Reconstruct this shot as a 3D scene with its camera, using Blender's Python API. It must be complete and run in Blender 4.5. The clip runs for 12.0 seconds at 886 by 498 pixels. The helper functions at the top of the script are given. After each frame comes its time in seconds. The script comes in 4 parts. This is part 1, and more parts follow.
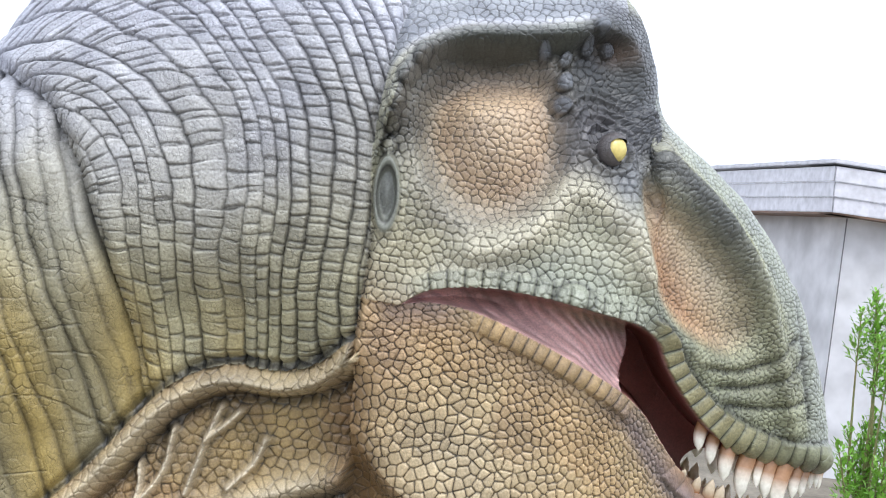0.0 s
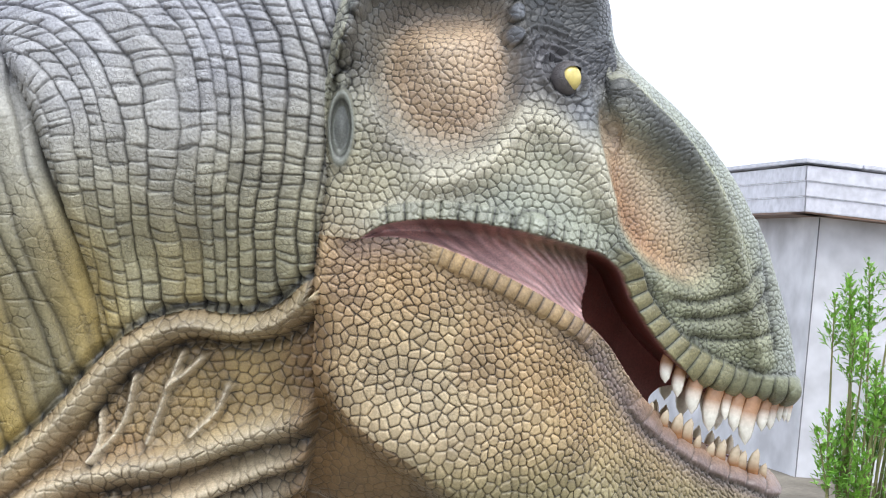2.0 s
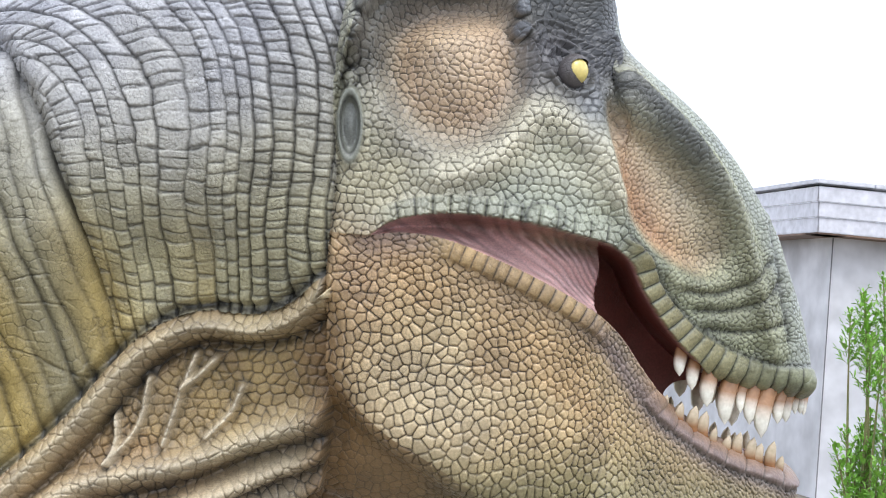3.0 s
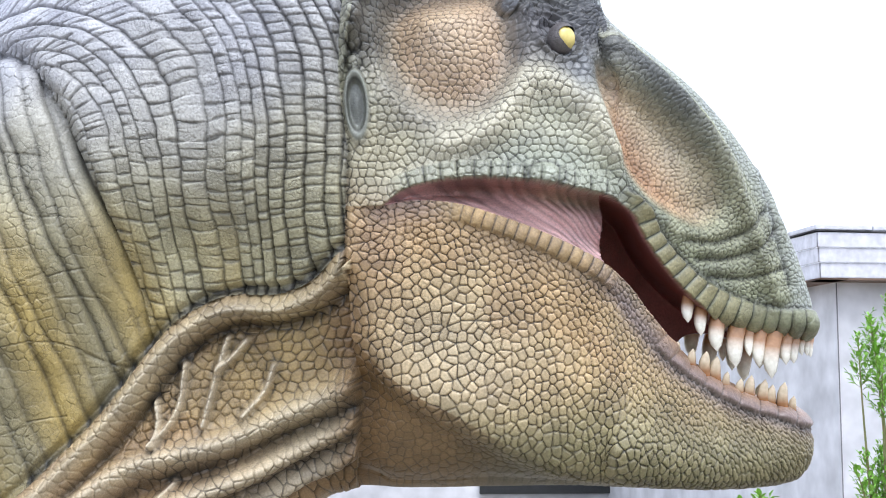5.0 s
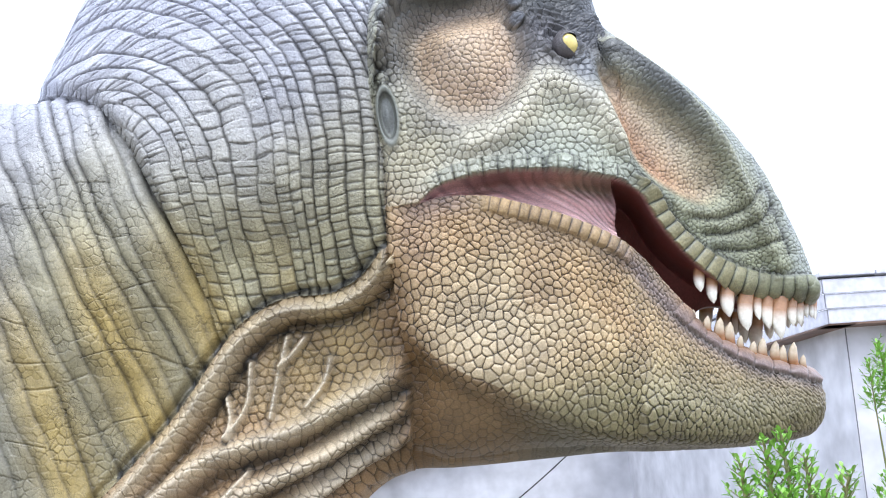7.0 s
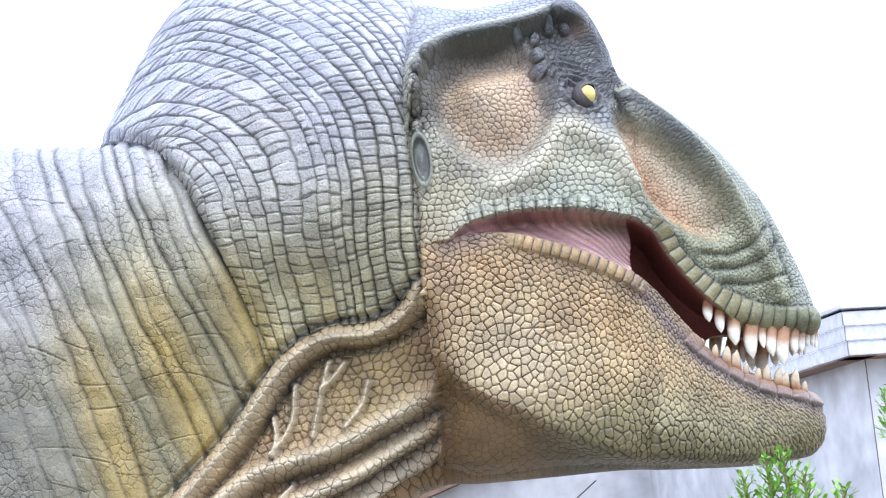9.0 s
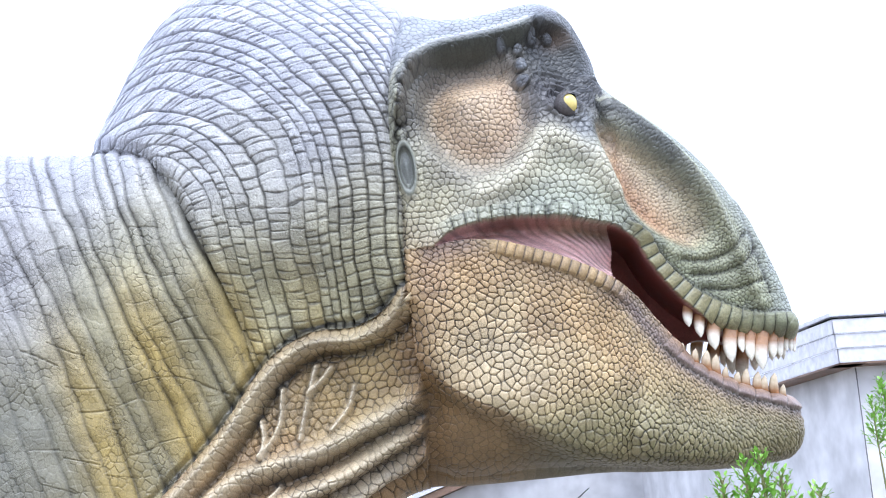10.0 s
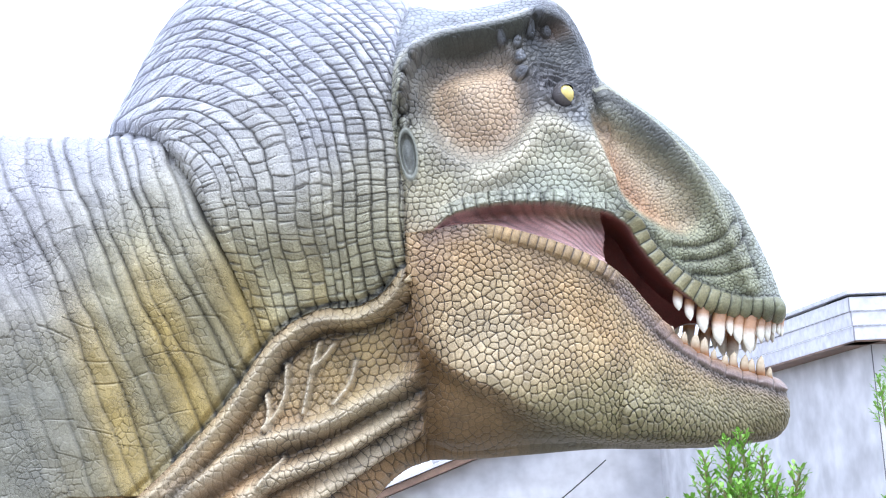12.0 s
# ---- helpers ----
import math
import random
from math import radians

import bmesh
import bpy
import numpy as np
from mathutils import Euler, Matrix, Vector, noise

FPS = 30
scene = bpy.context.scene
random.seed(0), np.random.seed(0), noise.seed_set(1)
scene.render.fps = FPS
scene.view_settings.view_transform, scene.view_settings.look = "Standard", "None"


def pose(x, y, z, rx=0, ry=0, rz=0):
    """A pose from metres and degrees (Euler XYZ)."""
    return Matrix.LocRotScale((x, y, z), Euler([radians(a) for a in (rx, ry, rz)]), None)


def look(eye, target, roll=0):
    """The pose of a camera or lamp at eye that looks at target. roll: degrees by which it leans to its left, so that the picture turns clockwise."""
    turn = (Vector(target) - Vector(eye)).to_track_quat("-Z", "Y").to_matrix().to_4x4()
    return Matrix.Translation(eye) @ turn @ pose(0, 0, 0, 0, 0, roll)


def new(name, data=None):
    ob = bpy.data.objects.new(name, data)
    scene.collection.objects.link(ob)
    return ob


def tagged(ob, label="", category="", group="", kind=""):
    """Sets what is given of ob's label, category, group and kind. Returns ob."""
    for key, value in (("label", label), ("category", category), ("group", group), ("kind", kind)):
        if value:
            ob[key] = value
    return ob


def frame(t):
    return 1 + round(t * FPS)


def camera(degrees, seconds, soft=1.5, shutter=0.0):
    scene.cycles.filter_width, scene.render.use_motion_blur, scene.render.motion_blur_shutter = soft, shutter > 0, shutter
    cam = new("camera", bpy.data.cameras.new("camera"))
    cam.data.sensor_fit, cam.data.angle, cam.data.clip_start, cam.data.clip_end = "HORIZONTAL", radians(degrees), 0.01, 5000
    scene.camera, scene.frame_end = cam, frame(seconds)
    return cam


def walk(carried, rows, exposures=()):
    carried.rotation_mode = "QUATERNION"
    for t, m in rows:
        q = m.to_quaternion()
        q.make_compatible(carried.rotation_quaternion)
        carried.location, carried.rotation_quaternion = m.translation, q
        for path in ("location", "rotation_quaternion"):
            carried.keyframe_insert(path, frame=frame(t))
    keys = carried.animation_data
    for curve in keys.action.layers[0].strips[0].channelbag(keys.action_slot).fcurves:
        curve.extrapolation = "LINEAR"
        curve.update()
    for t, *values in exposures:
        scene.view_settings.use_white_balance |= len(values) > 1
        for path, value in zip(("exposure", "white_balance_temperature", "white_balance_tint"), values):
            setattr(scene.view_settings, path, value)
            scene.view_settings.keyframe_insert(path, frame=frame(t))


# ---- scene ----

# ---------------------------------------------------------------- camera
cam = camera(32.0, 12.0, soft=1.0)
ROWS = [
    (0, -0.052, -4.522, 0.241, 89.68, 7.52, -0.25), (0.5, -0.025, -4.519, 0.196, 89.34, 7.25, 0.59),
    (1, 0.009, -4.514, 0.094, 89.74, 6.52, -0.09), (1.5, 0.029, -4.494, 0.014, 90.21, 5.96, -0.29),
    (2, 0.040, -4.487, -0.034, 90.86, 5.60, -0.92), (2.5, 0.041, -4.493, -0.071, 91.22, 5.39, 0.02),
    (3, 0.058, -4.492, -0.154, 92.14, 4.44, -0.30), (5, 0.048, -4.722, -0.594, 95.97, -0.36, -0.01),
    (5.5, 0.048, -4.768, -0.686, 96.93, -1.47, -0.16), (6, 0.027, -4.871, -0.808, 97.91, -2.95, -0.59),
    (6.5, -0.007, -5.024, -0.916, 98.76, -4.00, -0.81), (7, -0.063, -5.210, -1.020, 99.67, -4.92, 0.03),
    (9, -0.078, -5.699, -1.096, 100.90, -4.61, 0.86), (9.5, -0.059, -5.735, -1.124, 101.10, -4.82, 0.90),
    (10, -0.038, -5.809, -1.131, 101.21, -4.68, 0.63), (10.5, -0.026, -5.893, -1.119, 100.97, -4.20, 0.89),
    (11, 0.006, -5.971, -1.156, 100.63, -4.29, 1.33), (11.5, 0.039, -6.031, -1.118, 100.26, -3.88, 1.60),
    (12, 0.077, -6.061, -1.128, 100.13, -3.68, 1.69)]
EXPOSURES = [(0.0, 0.02, 6330, 10), (3.0, -0.01, 6350, 10), (5.0, 0.17, 6150, 11), (7.0, 0.32, 5950, 12), (9.0, 0.38, 5850, 12), (12.0, 0.42, 5800, 12)]
walk(cam, [(t, pose(x, y, z, 0, 0, yaw) @ pose(0, 0, 0, tilt) @ pose(0, 0, 0, 0, 0, roll))
           for t, x, y, z, tilt, roll, yaw in ROWS], EXPOSURES)
GROUND = -2.8

# ---------------------------------------------------------------- light: a bright overcast sky
world = bpy.data.worlds.new("overcast_sky")
scene.world = world
world.use_nodes = True
nt = world.node_tree
sky = nt.nodes.new("ShaderNodeTexSky")
sky.sky_type, sky.sun_disc = "NISHITA", False
sky.sun_elevation, sky.sun_rotation = radians(58), radians(150)
sky.air_density, sky.dust_density = 1.0, 5.0
hsv = nt.nodes.new("ShaderNodeHueSaturation")
hsv.inputs["Saturation"].default_value = 0.22
cloud = nt.nodes.new("ShaderNodeMixRGB")
cloud.inputs["Fac"].default_value = 0.72
cloud.inputs["Color2"].default_value = (17.0, 18.3, 21.0, 1)
nt.links.new(sky.outputs[0], hsv.inputs["Color"])
nt.links.new(hsv.outputs[0], cloud.inputs["Color1"])
nt.links.new(cloud.outputs[0], nt.nodes["Background"].inputs["Color"])
nt.nodes["Background"].inputs["Strength"].default_value = 0.11

sun_data = bpy.data.lights.new("sun", "SUN")
sun_data.energy, sun_data.angle, sun_data.color = 1.7, radians(25), (1.0, 0.98, 0.95)
sun = new("sun", sun_data)
sun.matrix_world = look((2.2, -4.0, 8.0), (0.2, 0.3, 0.0))

# ---------------------------------------------------------------- materials


def nodes_of(name):
    m = bpy.data.materials.new(name)
    m.use_nodes = True
    return m, m.node_tree, m.node_tree.nodes["Principled BSDF"]


def noise_node(t, scale, detail=4.0, coords="Object"):
    tc = t.nodes.new("ShaderNodeTexCoord")
    n = t.nodes.new("ShaderNodeTexNoise")
    n.inputs["Scale"].default_value, n.inputs["Detail"].default_value = scale, detail
    t.links.new(tc.outputs[coords], n.inputs["Vector"])
    return n


def ramp_node(t, source, low, high, a=0.3, b=0.7):
    r = t.nodes.new("ShaderNodeValToRGB")
    r.color_ramp.elements[0].position, r.color_ramp.elements[1].position = a, b
    r.color_ramp.elements[0].color, r.color_ramp.elements[1].color = (*low, 1), (*high, 1)
    t.links.new(source, r.inputs["Fac"])
    return r


def bump_node(t, source, bsdf, strength, distance):
    b = t.nodes.new("ShaderNodeBump")
    b.inputs["Strength"].default_value, b.inputs["Distance"].default_value = strength, distance
    t.links.new(source, b.inputs["Height"])
    t.links.new(b.outputs[0], bsdf.inputs["Normal"])


def mix_node(t, a, b, fac, mode="MIX"):
    m = t.nodes.new("ShaderNodeMixRGB")
    m.blend_type = mode
    if isinstance(fac, float):
        m.inputs["Fac"].default_value = fac
    else:
        t.links.new(fac, m.inputs["Fac"])
    for k, v in (("Color1", a), ("Color2", b)):
        if isinstance(v, tuple):
            m.inputs[k].default_value = (*v, 1)
        else:
            t.links.new(v, m.inputs[k])
    return m


def mottled(name, low, high, scale, rough, bump=0.3, distance=0.004, fine=12.0, coords="Object"):
    """A surface with blotches at one scale and grain at a finer one."""
    m, t, bsdf = nodes_of(name)
    big, small = noise_node(t, scale, 5, coords), noise_node(t, scale * fine, 3, coords)
    c = ramp_node(t, big.outputs["Fac"], low, high)
    g = ramp_node(t, small.outputs["Fac"], (0.82, 0.82, 0.82), (1.12, 1.12, 1.12))
    t.links.new(mix_node(t, c.outputs[0], g.outputs[0], 1.0, "MULTIPLY").outputs[0], bsdf.inputs["Base Color"])
    bsdf.inputs["Roughness"].default_value = rough
    if bump:
        bump_node(t, small.outputs["Fac"], bsdf, bump, distance)
    return m


def painted_skin():
    """Airbrushed resin skin: the paint is laid on by the colour layer, with grain and dust over it."""
    m, t, bsdf = nodes_of("painted_resin_skin")
    paint = t.nodes.new("ShaderNodeVertexColor")
    paint.layer_name = "paint"
    blot, grain = noise_node(t, 9.0, 5), noise_node(t, 140.0, 4)
    a = ramp_node(t, blot.outputs["Fac"], (0.80, 0.80, 0.82), (1.16, 1.15, 1.12))
    b = ramp_node(t, grain.outputs["Fac"], (0.79, 0.79, 0.79), (1.15, 1.15, 1.15))
    c = mix_node(t, paint.outputs["Color"], a.outputs[0], 1.0, "MULTIPLY")
    c = mix_node(t, c.outputs[0], b.outputs[0], 1.0, "MULTIPLY")
    t.links.new(c.outputs[0], bsdf.inputs["Base Color"])
    r = ramp_node(t, blot.outputs["Fac"], (0.30, 0.30, 0.30), (0.48, 0.48, 0.48))
    t.links.new(r.outputs[0], bsdf.inputs["Roughness"])
    # hair-fine crackle, worn away in places
    tc = t.nodes.new("ShaderNodeTexCoord")
    crackle = t.nodes.new("ShaderNodeTexVoronoi")
    crackle.feature = "DISTANCE_TO_EDGE"
    crackle.inputs["Scale"].default_value = 62.0
    t.links.new(tc.outputs["Object"], crackle.inputs["Vector"])
    lines = ramp_node(t, crackle.outputs["Distance"], (0, 0, 0), (1, 1, 1), 0.0, 0.09)
    keep = ramp_node(t, noise_node(t, 6.0, 3).outputs["Fac"], (0, 0, 0), (1, 1, 1), 0.42, 0.62)
    worn = mix_node(t, (1.0, 1.0, 1.0), lines.outputs[0], keep.outputs[0])
    shade = ramp_node(t, worn.outputs[0], (0.74, 0.74, 0.74), (1.0, 1.0, 1.0), 0.0, 1.0)
    t.links.new(mix_node(t, c.outputs[0], shade.outputs[0], 1.0, "MULTIPLY").outputs[0], bsdf.inputs["Base Color"])
    height = mix_node(t, worn.outputs[0], grain.outputs["Fac"], 0.5)
    bump_node(t, height.outputs[0], bsdf, 0.75, 0.0024)
    return m


def glossy_paint():
    m, t, bsdf = nodes_of("glossy_painted_resin")
    paint = t.nodes.new("ShaderNodeVertexColor")
    paint.layer_name = "paint"
    g = noise_node(t, 60.0, 3)
    b = ramp_node(t, g.outputs["Fac"], (0.86, 0.85, 0.82), (1.08, 1.08, 1.08))
    t.links.new(mix_node(t, paint.outputs["Color"], b.outputs[0], 1.0, "MULTIPLY").outputs[0], bsdf.inputs["Base Color"])
    bsdf.inputs["Roughness"].default_value = 0.25
    return m


SKIN, GLOSS = painted_skin(), glossy_paint()
RENDERED_WALL = mottled("weathered_render_wall", (0.52, 0.52, 0.54), (0.68, 0.68, 0.70), 0.45, 0.85, 0.1, 0.004, 4)
FASCIA = mottled("pale_painted_board", (0.58, 0.58, 0.63), (0.68, 0.68, 0.73), 0.6, 0.55, 0.1, 0.002)
SOFFIT = mottled("brown_stained_timber", (0.14, 0.085, 0.06), (0.24, 0.15, 0.10), 2.0, 0.6)
ROOFING = mottled("grey_roofing_felt", (0.12, 0.12, 0.13), (0.2, 0.2, 0.21), 1.5, 0.8)
DARK = mottled("dark_painted_metal", (0.03, 0.03, 0.035), (0.06, 0.06, 0.065), 3.0, 0.5)
GLASS = mottled("dark_window_glass", (0.02, 0.022, 0.025), (0.03, 0.033, 0.036), 0.7, 0.08, 0)
EARTH = mottled("trodden_earth_and_gravel", (0.14, 0.12, 0.09), (0.26, 0.23, 0.18), 0.8, 0.95, 0.5, 0.02)
LEAF = mottled("fresh_green_leaf", (0.15, 0.34, 0.035), (0.32, 0.58, 0.10), 6.0, 0.4, 0.1, 0.001, 6)
TWIG = mottled("young_green_twig", (0.16, 0.20, 0.06), (0.26, 0.22, 0.10), 12.0, 0.7)


def link(name, bm, material, parent=None, label=""):
    me = bpy.data.meshes.new(name)
    bm.to_mesh(me)
    bm.free()
    me.materials.append(material)
    ob = new(name, me)
    if parent:
        ob.parent = parent
    if label:
        tagged(ob, label)
    return ob


part = link


def box_bm(x0, x1, y0, y1, z0, z1, bevel=0.0):
    bm = bmesh.new()
    bmesh.ops.create_cube(bm, size=1.0)
    for v in bm.verts:
        v.co = Vector(((x0 + x1) / 2 + v.co.x * (x1 - x0), (y0 + y1) / 2 + v.co.y * (y1 - y0), (z0 + z1) / 2 + v.co.z * (z1 - z0)))
    if bevel:
        bmesh.ops.bevel(bm, geom=bm.edges[:], offset=bevel, segments=2, affect="EDGES")
    return bm


# ---------------------------------------------------------------- ground
bm = bmesh.new()
bmesh.ops.create_grid(bm, x_segments=40, y_segments=40, size=300)
for v in bm.verts:
    v.co.z = GROUND + 0.03 * noise.noise(v.co * 0.13)
ground = tagged(link("ground", bm, EARTH), "trodden earth and gravel ground under the statue", "ground", kind="structure")

# ---------------------------------------------------------------- the statue


def spline(points, n=14, closed=False):
    """A smooth curve through the points of an outline."""
    p = np.array(points, float)
    q = np.vstack([p[-1:], p, p[:2]]) if closed else np.vstack([2 * p[0] - p[1], p, 2 * p[-1] - p[-2]])
    t = np.linspace(0, 1, n, endpoint=False)[:, None]
    out = []
    for a, b, c, d in zip(q[:-3], q[1:-2], q[2:-1], q[3:]):
        out.append(0.5 * (2 * b + (c - a) * t + (2 * a - 5 * b + 4 * c - d) * t**2 + (3 * b - a - 3 * c + d) * t**3))
    return np.vstack(out if closed else out + [p[-1:]])


def to_curve(x, z, curve, closed=False, reach=None):
    """Distance to a curve, how far along it the nearest place is (metres), and the side (+ to the left of its run)."""
    if reach:
        lo, hi = curve.min(0) - reach, curve.max(0) + reach
        m = (x > lo[0]) & (x < hi[0]) & (z > lo[1]) & (z < hi[1])
        res = np.full(x.shape, 9.0, np.float32), np.zeros(x.shape, np.float32), np.zeros(x.shape, np.float32)
        for full, got in zip(res, to_curve(x[m], z[m], curve, closed)):
            full[m] = got
        return res
    c = (np.vstack([curve, curve[:1]]) if closed else curve).astype(np.float32)
    x, z = x.astype(np.float32), z.astype(np.float32)
    best, near = np.full(x.shape, 9e9, np.float32), np.zeros(x.shape, np.int32)
    for i, (a, b) in enumerate(zip(c[:-1], c[1:])):
        d = b - a
        l2 = max(float(d @ d), 1e-12)
        px, pz = x - a[0], z - a[1]
        t = np.clip((px * d[0] + pz * d[1]) / l2, 0, 1)
        e = (px - t * d[0]) ** 2 + (pz - t * d[1]) ** 2
        m = e < best
        np.copyto(best, e, where=m)
        near[m] = i
    d = np.diff(c, axis=0)
    l = np.hypot(d[:, 0], d[:, 1])
    start = np.concatenate([[0], np.cumsum(l)[:-1]]).astype(np.float32)
    dx, dz = d[near, 0], d[near, 1]
    px, pz = x - c[near, 0], z - c[near, 1]
    t = np.clip((px * dx + pz * dz) / np.maximum(dx * dx + dz * dz, 1e-12), 0, 1)
    return np.sqrt(best), start[near] + t * l[near], np.sign(dx * pz - dz * px)


def inside(x, z, curve):
    c = np.zeros(x.shape, bool)
    for a, b in zip(curve, np.roll(curve, -1, 0)):
        if a[1] != b[1]:
            c ^= ((a[1] > z) != (b[1] > z)) & (x < (b[0] - a[0]) * (z - a[1]) / (b[1] - a[1]) + a[0])
    return c


def step(a, b, v):
    t = np.clip((v - a) / (b - a), 0, 1)
    return t * t * (3 - 2 * t)


def bell(v, w):
    return np.exp(-(v / w) ** 2)


# the animal in side view, metres: nose to the right
BACK = [(-4.5, 0.35), (-3.9, 0.78), (-3.0, 0.86), (-2.1, 0.76), (-1.78, 0.735), (-1.64, 0.74), (-1.54, 0.89), (-1.36, 1.17),
        (-1.12, 1.36), (-0.8, 1.42), (-0.5, 1.32), (-0.22, 1.165), (-0.05, 1.10), (0.13, 1.10), (0.3, 1.125), (0.42, 1.11),
        (0.51, 1.025), (0.55, 0.905), (0.572, 0.79), (0.615, 0.71), (0.68, 0.655), (0.78, 0.58), (0.92, 0.46), (1.06, 0.29), (1.18, 0.07),
        (1.26, -0.14), (1.295, -0.3)]
UPPER_LIP = [(1.27, -0.37), (1.15, -0.37), (1.02, -0.34), (0.91, -0.29), (0.82, -0.225), (0.74, -0.14), (0.68, -0.06),
             (0.635, 0.02), (0.57, 0.06), (0.46, 0.085), (0.3, 0.11), (0.14, 0.12), (0.02, 0.11), (-0.07, 0.085), (-0.135, 0.04)]
LOWER_LIP = [(-0.135, 0.04), (-0.04, 0.055), (0.08, 0.045), (0.2, 0.01), (0.36, -0.05), (0.53, -0.13), (0.63, -0.205),
             (0.71, -0.305), (0.8, -0.41), (0.9, -0.48), (1.02, -0.545), (1.13, -0.58), (1.23, -0.61)]
BELLY = [(1.262, -0.65), (1.26, -0.73), (1.2, -0.81), (1.08, -0.86), (0.85, -0.875), (0.5, -0.865), (0.15, -0.875), (-0.1, -0.88),
         (-0.24, -0.875), (-0.36, -0.92), (-0.6, -1.1), (-1.2, -1.42), (-2.2, -1.55), (-3.2, -1.25), (-4.2, -0.7), (-4.65, -0.2)]
ulip, llip = spline(UPPER_LIP, 5), spline(LOWER_LIP, 5)
gape = spline([UPPER_LIP[0], (1.02, -0.36), (0.93, -0.335), (0.86, -0.345), (0.82, -0.4), (0.9, -0.47), (1.04, -0.535), LOWER_LIP[-1]])
outline = spline(BACK + [tuple(p) for p in gape[::7]] + BELLY, 8, closed=True)
mouth = np.vstack([ulip, llip])
MID = np.array([(-4.6, 0.95), (-1.7, 0.85), (-0.9, 0.66), (-0.2, 0.55), (0.4, 0.5), (1.3, 0.52)])
# half the thickness of the body at places of the side view
GIRTH = np.array([
    (-3.6, 0.1, 0.75), (-2.6, -0.2, 0.72), (-1.8, 0.2, 0.56), (-1.4, 0.1, 0.56), (-1.5, -0.8, 0.56), (-0.95, -0.7, 0.36),
    (-0.68, -0.32, 0.36), (-0.3, -0.6, 0.27), (-0.45, 0.5, 0.62), (-0.85, 0.4, 0.60), (-1.1, 1.0, 0.48), (-0.22, 0.36, 0.54),
    (-0.1, 0.03, 0.50), (0.33, 0.13, 0.565), (0.07, 0.58, 0.52), (0.4, 0.62, 0.47), (0.25, 0.98, 0.47), (0.15, -0.35, 0.50),
    (0.6, -0.5, 0.38), (0.98, -0.2, 0.25), (0.8, 0.2, 0.33), (1.15, -0.62, 0.22), (1.05, 0.1, 0.25), (0.55, 0.1, 0.5)])


def mid_plane(x):
    return np.interp(x, MID[:, 0], MID[:, 1])


def girth(x, z):
    total, weight = np.zeros(x.shape), np.full(x.shape, 1e-12)
    for gx, gz, g in GIRTH:
        s = 0.24 if gx > -1.3 else 0.5
        w = np.exp(-((x - gx) ** 2 + (z - gz) ** 2) / (2 * s * s)) / s**2
        total += w * g
        weight += w
    return total / weight


def half_width(x, z):
    d, _, _ = to_curve(x, z, outline, True)
    d = np.where(inside(x, z, outline), d, -d)
    w = girth(x, z)
    r = np.clip(w * 0.95, 0.12, 0.5) * np.where(x > 0.6, 0.55, 1.0)
    gd, _, _ = to_curve(x, z, gape)
    q = np.clip(np.minimum(d / r, 1), 0, 1)
    h = w * np.sqrt(1 - (1 - q) ** 2)
    near_gape = step(0.5, 0.6, x) * (gd < d + 0.004)
    q2 = np.clip(d / 0.05, 0, 1)
    # the lips keep their full breadth right up to the open mouth
    h = np.where(near_gape > 0, np.maximum(h, w * (0.8 + 0.2 * q2) * np.sqrt(1 - (1 - q2) ** 2)), h)
    return np.where(d > 0, h, d * 1.5)


def capsule(x, y, z, a, b, r0, r1):
    a, b = np.array(a, float), np.array(b, float)
    d = b - a
    t = np.clip(((x - a[0]) * d[0] + (y - a[1]) * d[1] + (z - a[2]) * d[2]) / (d @ d), 0, 1)
    return np.sqrt((x - a[0] - t * d[0]) ** 2 + (y - a[1] - t * d[1]) ** 2 + (z - a[2] - t * d[2]) ** 2) - (r0 + (r1 - r0) * t)


